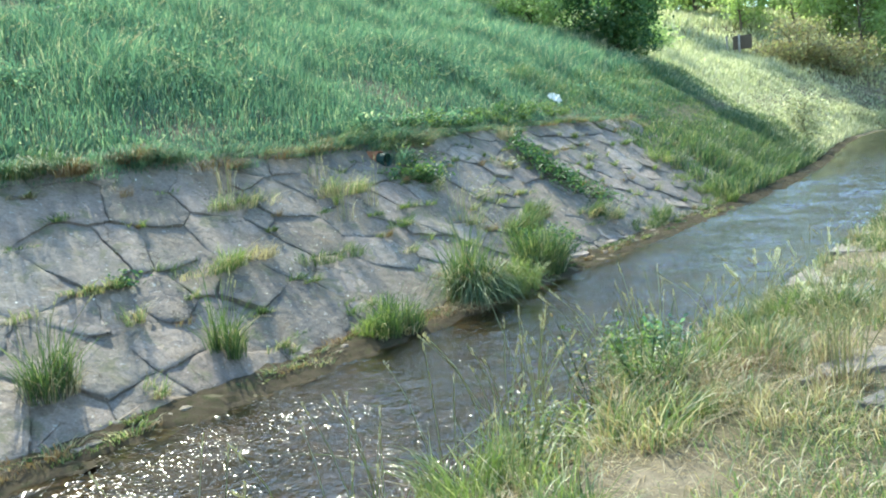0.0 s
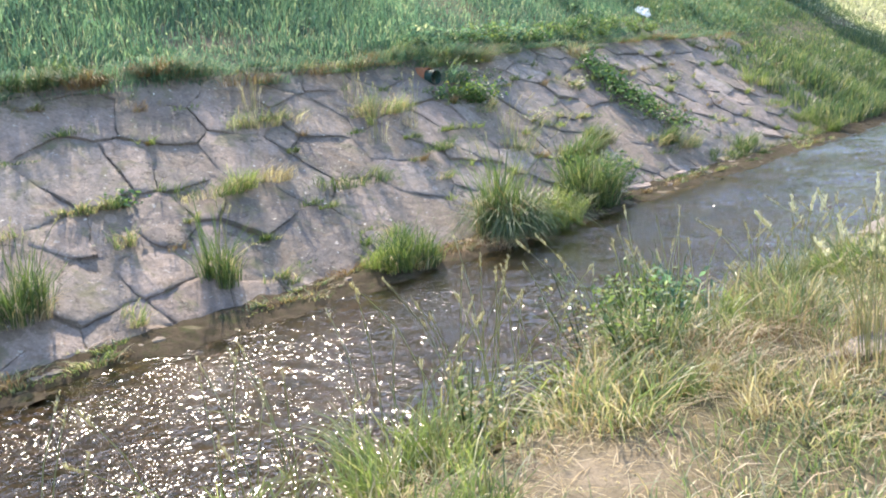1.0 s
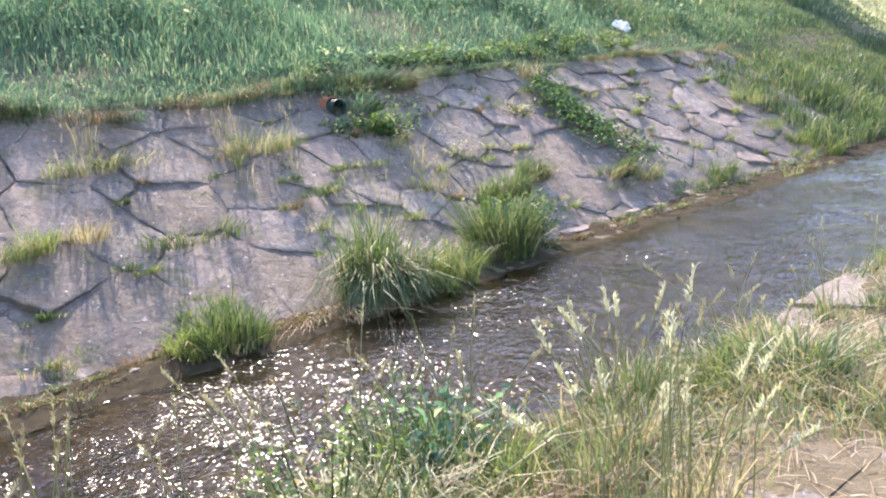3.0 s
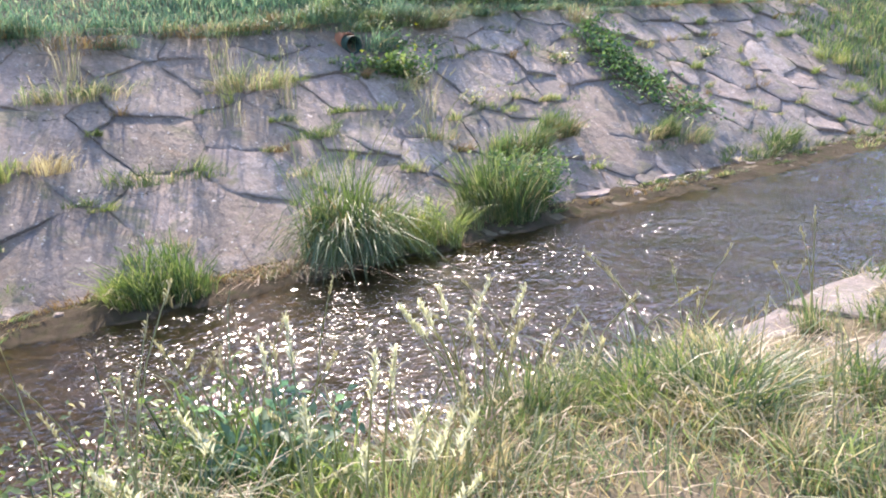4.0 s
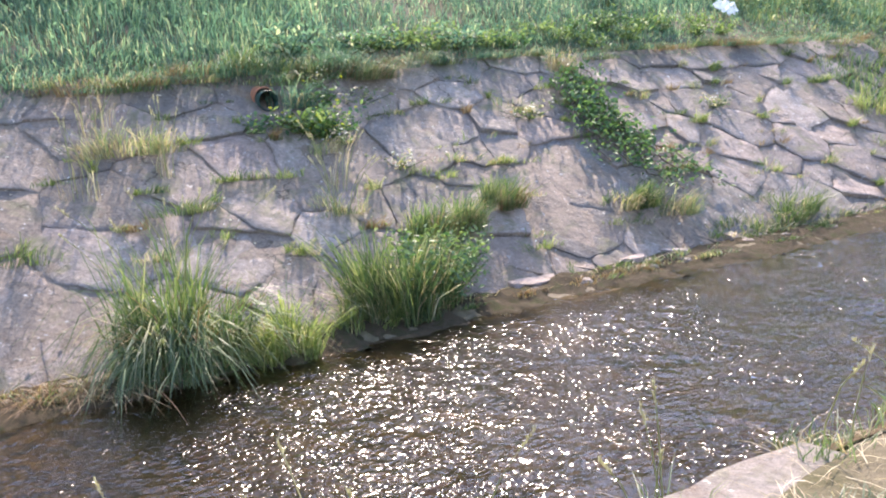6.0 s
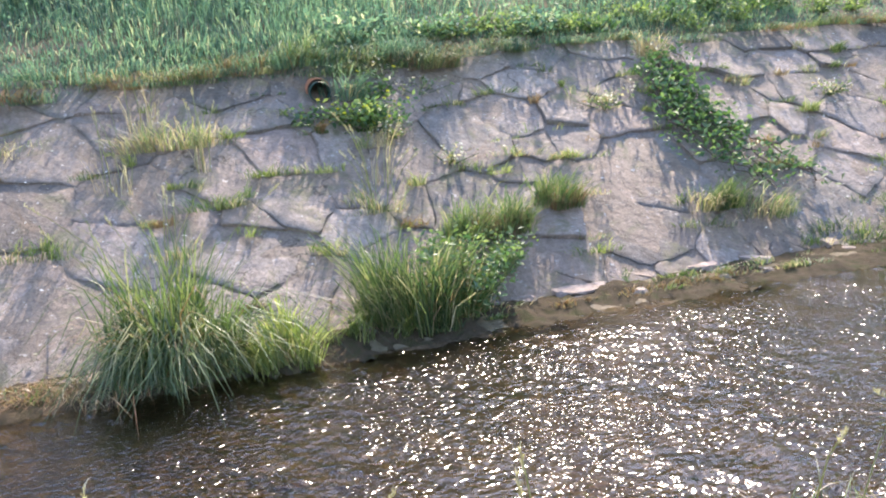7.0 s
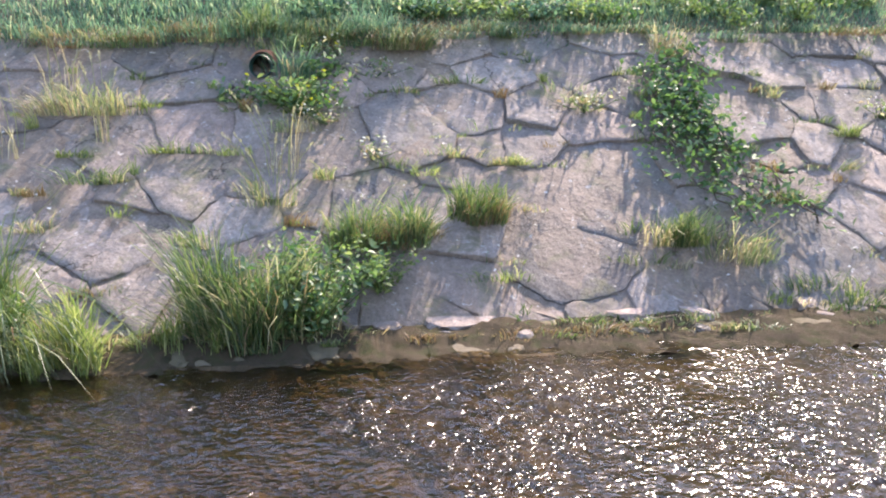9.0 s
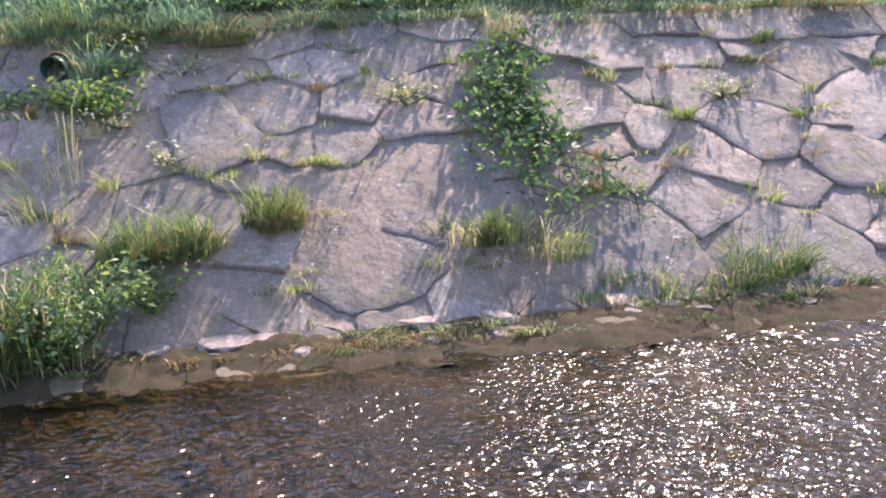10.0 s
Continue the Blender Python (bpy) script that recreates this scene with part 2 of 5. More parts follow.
def mesh_of(name, verts, faces, material, smooth=False):
    """A mesh from arrays: faces is a list of (n, k) index arrays."""
    me = bpy.data.meshes.new(name)
    verts = np.asarray(verts, dtype=np.float32)
    me.vertices.add(len(verts))
    me.vertices.foreach_set("co", verts.ravel())
    loops = np.concatenate([np.asarray(f, dtype=np.int32).ravel() for f in faces])
    sizes = np.concatenate([np.full(len(f), np.asarray(f).shape[1], dtype=np.int32) for f in faces])
    me.loops.add(len(loops))
    me.loops.foreach_set("vertex_index", loops)
    me.polygons.add(len(sizes))
    me.polygons.foreach_set("loop_start", np.concatenate([[0], np.cumsum(sizes)[:-1]]).astype(np.int32))
    if smooth:
        me.polygons.foreach_set("use_smooth", np.ones(len(sizes), dtype=bool))
    me.materials.append(material)
    me.update(calc_edges=True)
    me.validate()
    return me


def part(name, data, parent=None, label="", kind=""):
    ob = new(name, data)
    if parent:
        ob.parent = parent
    return tagged(ob, label, kind=kind)


def thing(name, place, label, category, group="", kind=""):
    ob = new(name)
    ob.location = place
    ob.empty_display_size = 0.1
    return tagged(ob, label, category, group, kind)


def blade_arrays(p, height, lean, width, droop=0.25, lite=False):
    """Tapered curved blades. p (n,3) roots; lean (n,2) sideways reach as a share of the height."""
    n = len(p)
    side = rng.uniform(0, 2 * np.pi, n)
    s = np.stack([np.cos(side), np.sin(side), np.zeros(n)], 1)
    out = []
    arched = droop >= 0.75 and not lite
    for t, w in ((0.0, 0.9), (0.6, 0.9), (1.0, 0.0)) if lite else ((0.0, 0.8), (0.32, 1.0), (0.56, 0.9), (0.8, 0.62), (1.0, 0.0)) if arched else ((0.0, 0.8), (0.38, 1.0), (0.74, 0.72), (1.0, 0.0)):
        c = p.copy()
        c[:, :2] += lean * (height * t ** 1.8)[:, None]
        c[:, 2] += height * (t - droop * t ** 3)
        if w:
            out += [c - s * (width * w / 2)[:, None], c + s * (width * w / 2)[:, None]]
        else:
            out.append(c)
    v = np.stack(out, 1).reshape(-1, 3)
    if lite:
        k = np.arange(n)[:, None] * 5
        return v, [k + np.array([[0, 1, 3, 2]]), k + np.array([[2, 3, 4]])]
    if arched:
        k = np.arange(n)[:, None] * 9
        return v, [np.concatenate([k + np.array([[a, a + 1, a + 3, a + 2]]) for a in (0, 2, 4)]), k + np.array([[6, 7, 8]])]
    k = np.arange(n)[:, None] * 7
    quads = np.concatenate([k + np.array([[0, 1, 3, 2]]), k + np.array([[2, 3, 5, 4]])])
    return v, [quads, k + np.array([[4, 5, 6]])]


def blade_mesh(name, material, *args, **kw):
    return mesh_of(name, *blade_arrays(*args, **kw), material)


def leaf_arrays(c, size, normal_up=0.6):
    """Folded oval leaves at the points c, turned at random."""
    n = len(c)
    nrm = rng.normal(size=(n, 3))
    nrm[:, 2] = np.abs(nrm[:, 2]) + normal_up
    nrm /= np.linalg.norm(nrm, axis=1)[:, None]
    a = np.cross(nrm, rng.normal(size=(n, 3)))
    a /= np.linalg.norm(a, axis=1)[:, None]
    b = np.cross(nrm, a)
    s = size[:, None]
    pts = [c - a * s, c - a * s * 0.1 + b * s * 0.5 + nrm * s * 0.15, c + a * s - nrm * s * 0.2, c - a * s * 0.1 - b * s * 0.5 + nrm * s * 0.15]
    v = np.stack(pts, 1).reshape(-1, 3)
    k = np.arange(n)[:, None] * 4
    return v, [np.concatenate([k + np.array([[0, 1, 2]]), k + np.array([[0, 2, 3]])])]


def tube_arrays(pts, radii, sides=7):
    pts = [Vector(q) for q in pts]
    v, f = [], []
    for i, q in enumerate(pts):
        d = (pts[min(i + 1, len(pts) - 1)] - pts[max(i - 1, 0)]).normalized()
        x = d.orthogonal().normalized()
        y = d.cross(x)
        for k in range(sides):
            a = 2 * math.pi * k / sides
            v.append(tuple(q + (x * math.cos(a) + y * math.sin(a)) * radii[i]))
    for i in range(len(pts) - 1):
        for k in range(sides):
            f.append((i * sides + k, i * sides + (k + 1) % sides, (i + 1) * sides + (k + 1) % sides, (i + 1) * sides + k))
    return np.array(v), [np.array(f)]


def joined(pieces):
    verts, faces, base_index = [], [], 0
    for v, fs in pieces:
        verts.append(v)
        faces += [f + base_index for f in fs]
        base_index += len(v)
    return np.concatenate(verts), faces


# ---- the lie of the land ----
FOOT_X, FOOT_Z, SLOPE = -5.0, 0.02, radians(34.7)
WALL_FROM, WALL_TO = -2.0, 16.6
PROFILE_X = [-400, -60, -27, -19, -14, -9.6, -7.72, -7.5, -5.1, -5.02, -4.86, -4.74, -4.6, -3.6, -2.7, -2.25, -2.05, -1.85, -1.2, -0.3, 0.8, 2.0, 5.5, 9.0, 60, 400]
PROFILE_Z = [12.0, 11.0, 9.4, 7.6, 5.0, 2.8, 1.89, 1.725, 0.04, 0.045, 0.034, 0.014, -0.015, -0.2, -0.2, -0.13, -0.02, 0.07, 0.12, 0.17, 0.24, 0.6, 2.6, 3.6, 6.0, 9.0]


def drift(y):
    """The stream bends gently away past the paved stretch."""
    return np.interp(np.asarray(y, dtype=float), [16, 18, 20, 25, 30, 35, 40, 45, 50, 55, 60, 70, 90, 500], [0, -0.06, -0.25, -0.75, -1.5, -2.2, -2.65, -2.7, -2.1, -0.8, 1.2, 6.5, 20, 300])


def land(x, y):
    x, y = np.asarray(x, dtype=float), np.asarray(y, dtype=float)
    z = np.interp(x - drift(y), PROFILE_X, PROFILE_Z)
    far = np.interp(x - drift(y), [-400, -60, -27, -19, -14, -9.6, -6.2, -5.02, -4.86], [12.0, 11.0, 9.4, 7.4, 5.0, 3.2, 1.1, -0.03, 0.015])
    share = np.clip((y - 18) / 9, 0, 1)
    share = share * share * (3 - 2 * share) * (x - drift(y) < -4.86)
    z = z * (1 - share) + far * share
    rough = np.clip((np.abs(x - drift(y) + 6.2) - 1.6) * 1.2, 0, 1)
    wave = 0.03 * np.sin(1.9 * x + 0.6 * y) * np.sin(1.3 * y - 0.7 * x) + 0.02 * np.sin(4.1 * x + 3.3 * y)
    ledge = np.exp(-((x - drift(y) + 4.8) / 0.16) ** 2) * 0.03 * (0.2 + 0.5 * np.sin(1.7 * y + 0.3) + 0.35 * np.sin(3.9 * y + 1.1) + 0.25 * np.sin(7.3 * y + 2))
    spit = 0.012 * np.exp(-((x - drift(y) + 4.72) / 0.2) ** 2) * np.clip((y - 4.6) / 0.5, 0, 1) * np.clip((8.5 - y) / 0.5, 0, 1)
    return z + wave * rough + ledge + spit * (0.8 + 0.3 * np.sin(4.3 * y) * np.sin(7.7 * y + 1))


xs = np.unique(np.concatenate([np.linspace(-400, -60, 8), np.linspace(-60, -14, 24), np.linspace(-14, -7.5, 27), np.linspace(-7.5, 3, 106), np.linspace(3, 60, 30), np.linspace(60, 400, 7)]))
ys = np.unique(np.concatenate([np.linspace(-400, -30, 8), np.linspace(-30, -2, 24), np.linspace(-2, 20, 150), np.linspace(20, 90, 90), np.linspace(90, 500, 12)]))
gx, gy = np.meshgrid(xs, ys)
gv = np.stack([gx.ravel(), gy.ravel(), land(gx, gy).ravel()], 1)
ii = (np.arange(len(ys) - 1)[:, None] * len(xs) + np.arange(len(xs) - 1)[None, :]).reshape(-1, 1)
ground = new("ground", mesh_of("ground", gv, [ii + np.array([[0, 1, len(xs) + 1, len(xs)]])], SOIL, True))
tagged(ground, "brown soil of two grassy stream banks and the bed between", "ground", kind="structure")


def grit(a, b, scale):
    return np.array([noise.noise((x * scale, y * scale, 4.0)) for x, y in zip(np.ravel(a), np.ravel(b))]).reshape(np.shape(a))


def strip(name, x0, x1, y0, y1, nx, ny, height, material):
    """A sheet along the stream, bending with it."""
    rows = np.linspace(y0, y1, ny) if ny else y0
    ny = len(rows)
    a, b = np.meshgrid(np.linspace(x0, x1, nx), rows)
    z = height(a, b)
    v = np.stack([(a + drift(b)).ravel(), b.ravel(), z.ravel()], 1)
    k = (np.arange(ny - 1)[:, None] * nx + np.arange(nx - 1)[None, :]).reshape(-1, 1)
    return new(name, mesh_of(name, v, [k + np.array([[0, 1, nx + 1, nx]])], material, True))


MUD = ground_material("waterside_mud", (0.045, 0.046, 0.02), (0.095, 0.074, 0.05), (0.06, 0.072, 0.028), 6.0)
mud = strip("mud_ledge", -5.0, -4.5, -5, 40, 18, 1100, lambda a, b: land(a + drift(b), b) + 0.016 + 0.035 * grit(a, b, 4) + 0.025 * grit(a, b, 13), MUD)
tagged(mud, "narrow ledge of brown mud at the foot of the paving", "mud", kind="structure")
bed = strip("stream_bed", -4.58, -1.95, -25, 90, 44, 520, lambda a, b: land(a + drift(b), b) + 0.012 + 0.012 * np.sin(9 * a + 3 * np.sin(2 * b)) * np.sin(6.3 * b), BED)
tagged(bed, "brown silt and gravel bed under shallow water", "stream bed", kind="structure")


def ripples(a, b):
    """Small running waves, choppier in midstream than under the far bank."""
    draw = random.Random(19)
    wa = a + 0.10 * np.sin(2.1 * b + 1.3 * a) + 0.05 * np.sin(5.3 * a - 3.1 * b)
    wb = b + 0.12 * np.sin(1.7 * a - 1.1 * b) + 0.05 * np.sin(4.1 * b + 2.2 * a)
    z = np.zeros_like(a)
    for k in range(54):
        length = 0.042 * (0.34 / 0.042) ** (draw.random() ** 2.0)
        turn = draw.gauss(1.0, 1.1)
        z += 0.0059 * length * np.sin(2 * np.pi / length * (wa * math.cos(turn) + wb * math.sin(turn)) + draw.uniform(0, 6.28))
    calm = 0.75 + 0.25 * np.clip((a + 4.6) / 0.9, 0, 1)
    gust = np.sin(1.1 * wb + 2.3 * wa) * np.sin(2.3 * wb - 1.2 * wa + 1) + 0.8 * np.sin(4.3 * wb + 3.1 * wa) * np.sin(3.7 * wa - 3.2 * wb) + 0.5 * np.sin(9.1 * wb - 4 * wa) * np.sin(8 * wa + 5 * wb)
    return z * calm * np.clip(0.74 + 0.72 * gust, 0.46, 1.6) * (0.9 + 0.5 * np.clip((b - 10.2) / 3.5, 0, 1) + 0.5 * np.clip((b - 12.5) / 4, 0, 1))


water = strip("water", -5.08, -1.92, np.concatenate([np.linspace(-25, 0.4, 30), np.linspace(0.5, 2.1, 40), np.arange(2.12, 12.2, 0.0138), np.linspace(12.22, 20, 230), np.linspace(20.05, 42, 160), np.linspace(42.5, 90, 50)]), None, 210, None, ripples, WATER)
tagged(water, "shallow rippling brown stream glittering in the sun", "water", kind="structure")

# ---- the paved bank: irregular slabs bedded on a slope ----
def wall_point(u, v, w=0.0):
    return Vector((FOOT_X - v * math.cos(SLOPE) + w * math.sin(SLOPE), u, FOOT_Z + v * math.sin(SLOPE) + w * math.cos(SLOPE)))


WALL_POSE = Matrix(((0, -math.cos(SLOPE), math.sin(SLOPE), FOOT_X), (1, 0, 0, 0), (0, math.sin(SLOPE), math.cos(SLOPE), FOOT_Z), (0, 0, 0, 1)))
# the larger stones: along, up the slope, and how far each one reaches
STONES_A = [(3.02, 1.61, 0.100), (3.21, 2.40, 0.113), (3.53, 1.81, 0.164), (3.90, 1.11, 0.046), (4.00, 2.51, 0.110), (4.07, 1.81, 0.115), (4.29, 0.58, 0.103), (4.30, 1.73, 0.124), (4.41, 1.20, 0.062), (4.43, 2.33, 0.162), (4.69, 2.96, 0.195), (4.74, 0.93, 0.152), (4.94, 0.50, 0.191), (5.03, 1.67, 0.106), (5.27, 2.33, 0.119), (5.33, 1.26, 0.079), (5.86, 0.75, 0.116), (5.93, 1.48, 0.154), (6.07, 2.06, 0.135), (6.21, 0.36, 0.176), (6.26, 3.01, 0.132), (6.53, 1.08, 0.155), (6.62, 2.33, 0.092), (6.62, 1.41, 0.160), (6.65, 2.79, 0.117), (6.86, 1.29, 0.127), (6.97, 2.34, 0.086)]
STONES_B = [(7.21, 1.68, 0.146), (7.33, 0.83, 0.108), (7.44, 2.86, 0.159), (7.46, 1.23, 0.075), (7.64, 2.39, 0.080), (7.64, 1.34, 0.112), (7.69, 1.84, 0.108), (8.20, 2.74, 0.217), (8.22, 1.35, 0.047), (8.28, 1.83, 0.105), (8.76, 1.68, 0.110), (8.95, 1.08, 0.066), (9.14, 2.58, 0.056), (9.18, 1.78, 0.140), (9.27, 0.31, 0.153), (9.38, 0.81, 0.137), (9.49, 1.26, 0.010), (9.63, 2.02, 0.104), (9.63, 3.16, 0.261), (9.72, 1.71, 0.035), (9.91, 2.49, 0.060), (10.12, 0.59, 0.162), (10.14, 1.68, 0.072), (10.18, 3.12, 0.192), (10.24, 1.97, 0.089), (10.31, 0.99, 0.167), (10.50, 1.82, 0.099)]
STONES_C = [(10.56, 1.33, 0.140), (10.61, 2.54, 0.067), (10.78, 2.23, 0.056), (10.93, 3.13, 0.110), (11.65, 0.45, 0.199), (11.71, 1.94, 0.168), (11.80, 1.19, -0.041), (11.85, 2.85, 0.136), (11.86, 1.54, 0.040), (12.18, 1.57, 0.033), (12.19, 2.59, 0.101), (12.32, 0.84, 0.086), (12.55, 1.26, 0.110), (12.65, 0.24, 0.237), (12.73, 2.02, 0.112), (12.75, 2.50, 0.111), (12.78, 2.92, 0.122), (12.97, 1.54, 0.162), (13.00, 1.02, 0.062), (13.21, 2.89, 0.089), (13.23, 1.96, 0.128), (13.27, 2.45, 0.015), (13.40, 1.17, 0.074), (13.71, 2.89, 0.062), (13.74, 2.19, 0.138), (13.95, 1.77, 0.162), (14.25, 2.96, 0.132)]


def fill_stones(fixed, tries):
    """Smaller stones at random between those that stand already."""
    pts, draw = list(fixed), random.Random(5)
    for _ in range(tries):
        u, v = draw.uniform(WALL_FROM + 0.1, WALL_TO - 0.1), draw.uniform(0.04, 3.03)
        if all((u - a) ** 2 + (v - b) ** 2 - c > (0.075 if k < len(fixed) else 0.15) for k, (a, b, c) in enumerate(pts)):
            pts.append((u, v, 0.0))
    return pts


def stone_outline(i, pts, u0, u1, v0, v1):
    """The share of stone i between its neighbours, less half a joint that differs from edge to edge."""
    cu, cv, reach = pts[i]
    poly = [(u0, v0), (u1, v0), (u1, v1), (u0, v1)]
    near = sorted((math.hypot(a - cu, b - cv), a, b, c) for j, (a, b, c) in enumerate(pts) if j != i)[:36]
    for d, a, b, c in near:
        nx, ny = (a - cu) / d, (b - cv) / d
        key = math.sin((a + cu) * 91.7 + (b + cv) * 47.3) * 4371.3
        key -= math.floor(key)
        limit = (d * d + reach - c) / (2 * d) - 0.002 - 0.011 * key ** 2
        kept = []
        for (x1, y1), (x2, y2) in zip(poly, poly[1:] + poly[:1]):
            s1 = (x1 - cu) * nx + (y1 - cv) * ny - limit
            s2 = (x2 - cu) * nx + (y2 - cv) * ny - limit
            if s1 <= 0:
                kept.append((x1, y1))
            if s1 * s2 < 0:
                t = s1 / (s1 - s2)
                kept.append((x1 + t * (x2 - x1), y1 + t * (y2 - y1)))
        poly = kept
        if len(poly) < 3:
            return []
    return poly


def fill_centres(fixed, u0, u1, v0, v1, gap, tries):
    """Centres at random that keep their distance from those that stand already."""
    pts = list(fixed)
    draw = random.Random(5)
    for _ in range(tries):
        u, v = draw.uniform(u0, u1), draw.uniform(v0, v1)
        if all(math.hypot(u - a, 1.25 * (v - b)) > gap for a, b in pts):
            pts.append((u, v))
    return pts


def cell(i, pts, u0, u1, v0, v1, joint, stretch=1.25):
    """The ground nearest to centre i, as a polygon, less half a joint all round."""
    cu, cv = pts[i][0], pts[i][1] * stretch
    poly = [(u0, v0 * stretch), (u1, v0 * stretch), (u1, v1 * stretch), (u0, v1 * stretch)]
    near = sorted((math.hypot(a - cu, b * stretch - cv), a, b * stretch) for j, (a, b) in enumerate(pts) if j != i)[:22]
    for d, a, b in near:
        nx, ny = (a - cu) / d, (b - cv) / d
        key = math.sin((a + cu) * 91.7 + (b + cv) * 47.3) * 4371.3
        key -= math.floor(key)
        skew = (key - 0.5) * 0.36
        nx, ny = nx * math.cos(skew) - ny * math.sin(skew), nx * math.sin(skew) + ny * math.cos(skew)
        limit = d / 2 * math.cos(skew) - joint
        kept = []
        for (x1, y1), (x2, y2) in zip(poly, poly[1:] + poly[:1]):
            s1 = (x1 - cu) * nx + (y1 - cv) * ny - limit
            s2 = (x2 - cu) * nx + (y2 - cv) * ny - limit
            if s1 <= 0:
                kept.append((x1, y1))
            if s1 * s2 < 0:
                t = s1 / (s1 - s2)
                kept.append((x1 + t * (x2 - x1), y1 + t * (y2 - y1)))
        poly = kept
        if len(poly) < 3:
            return []
    return [(x, y / stretch) for x, y in poly]


def warped(u, v):
    """Bends all joints alike, so that no edge runs dead straight."""
    a = noise.noise((u * 1.4, v * 1.4, 2.0)) * 0.025 + noise.noise((u * 5.5, v * 5.5, 6.0)) * 0.024
    b = noise.noise((u * 1.4, v * 1.4, 12.0)) * 0.025 + noise.noise((u * 5.5, v * 5.5, 16.0)) * 0.024
    return u + a, v + b


def slab_mesh(name, poly, material, draw, proud, tip, thick=0.09, step=0.055):
    """One hewn slab on the polygon, with worn edges and an uneven face. tip: how the face leans (u, v)."""
    ring = []
    for (x1, y1), (x2, y2) in zip(poly, poly[1:] + poly[:1]):
        n = max(1, round(math.hypot(x2 - x1, y2 - y1) / step))
        ring += [(x1 + (x2 - x1) * k / n, y1 + (y2 - y1) * k / n) for k in range(n)]
    if len(ring) < 5:
        return None
    ring = [warped(x, y) for x, y in ring]
    ring = [(x, max(y, 0.015 + 0.02 * math.sin(7 * x))) for x, y in ring]
    cu, cv = sum(p[0] for p in ring) / len(ring), sum(p[1] for p in ring) / len(ring)
    soft = []
    for k, (x, y) in enumerate(ring):
        (xa, ya), (xb, yb) = ring[k - 1], ring[(k + 1) % len(ring)]
        soft.append((0.98 * x + 0.01 * (xa + xb) + draw.uniform(-0.008, 0.008), 0.98 * y + 0.01 * (ya + yb) + draw.uniform(-0.008, 0.008)))
    n = len(soft)
    off = draw.uniform(0, 50)

    def face(x, y):
        return proud + tip[0] * (x - cu) + tip[1] * (y - cv) + 0.013 * noise.noise((2.6 * x + off, 2.6 * y, off)) + 0.011 * noise.noise((9 * x, 9 * y + off, off))

    verts = [(x, y, -thick) for x, y in soft]
    verts += [(x, y, face(x, y) - 0.004) for x, y in soft]
    for share in (0.98, 0.72, 0.38):
        for x, y in soft:
            px, py = cu + (x - cu) * share, cv + (y - cv) * share
            verts.append((px, py, face(px, py) ))
    verts.append((cu, cv, face(cu, cv)))
    quads = [(r * n + k, r * n + (k + 1) % n, (r + 1) * n + (k + 1) % n, (r + 1) * n + k) for r in range(4) for k in range(n)]
    tris = [(4 * n + k, 4 * n + (k + 1) % n, 5 * n) for k in range(n)]
    me = mesh_of(name, np.array(verts), [np.array(quads), np.array(tris)], material)
    me.polygons.foreach_set("use_smooth", np.arange(len(quads) + len(tris)) >= 2 * n)
    return me


def bedding_height(a, b):
    return FOOT_Z + (FOOT_X - a) * math.tan(SLOPE) - 0.009 + 0.008 * np.exp(-((b - 10.4) / 1.3) ** 2 - ((a + 5.55) / 0.55) ** 2)


bedding = strip("wall_paved_bank", -7.53, -4.99, WALL_FROM, WALL_TO, 60, 320, lambda a, b: bedding_height(a, b) + 0.011 * np.clip(np.sin(3.1 * a + 1.3 * b) * np.sin(1.9 * b - 2.3 * a) + 0.6 * np.sin(6.3 * b + 4 * a) * np.sin(7 * a - 2 * b), -0.2, 1.3) + 0.005 * np.sin(23 * b + 5 * a) * np.sin(17 * a), BEDDING)
tagged(bedding, "sloping stream bank paved with irregular grey stone slabs, weedy joints", "stone paving", kind="structure")

# ---- water-side things on the near bank, and loose stones ----
def on_land(x, y, dz=0.0):
    return (x, y, float(land(x, y)) + dz)


def boulder(place, size, material, label, group="", flat=0.5, seed=0):
    """A broken stone with rounded corners."""
    bm = bmesh.new()
    bmesh.ops.create_icosphere(bm, subdivisions=2, radius=1.0)
    cut = random.Random(seed)
    planes = [(Vector((cut.gauss(0, 1), cut.gauss(0, 1), cut.gauss(0, 0.7))).normalized(), cut.uniform(0.45, 0.8)) for _ in range(9)] + [(Vector((0, 0, 1)), 0.5), (Vector((0, 0, -1)), 0.5)]
    for v in bm.verts:
        for normal, reach in planes:
            over = v.co.dot(normal) - reach
            if over > 0:
                v.co -= normal * over
        v.co += Vector((noise.noise(v.co * 4 + Vector((seed, 0, 0))), noise.noise(v.co * 4 + Vector((0, seed, 0))), 0)) * 0.06
        v.co = Vector((v.co.x * size[0] * 1.35, v.co.y * size[1] * 1.35, v.co.z * size[2] * 1.6))
    me = bpy.data.meshes.new("stone")
    bm.to_mesh(me)
    bm.free()
    me.materials.append(material)
    ob = new("loose_stone", me)
    ob.location = place
    ob.rotation_euler = (0, 0, seed * 1.7)
    return tagged(ob, label, "stone", group)


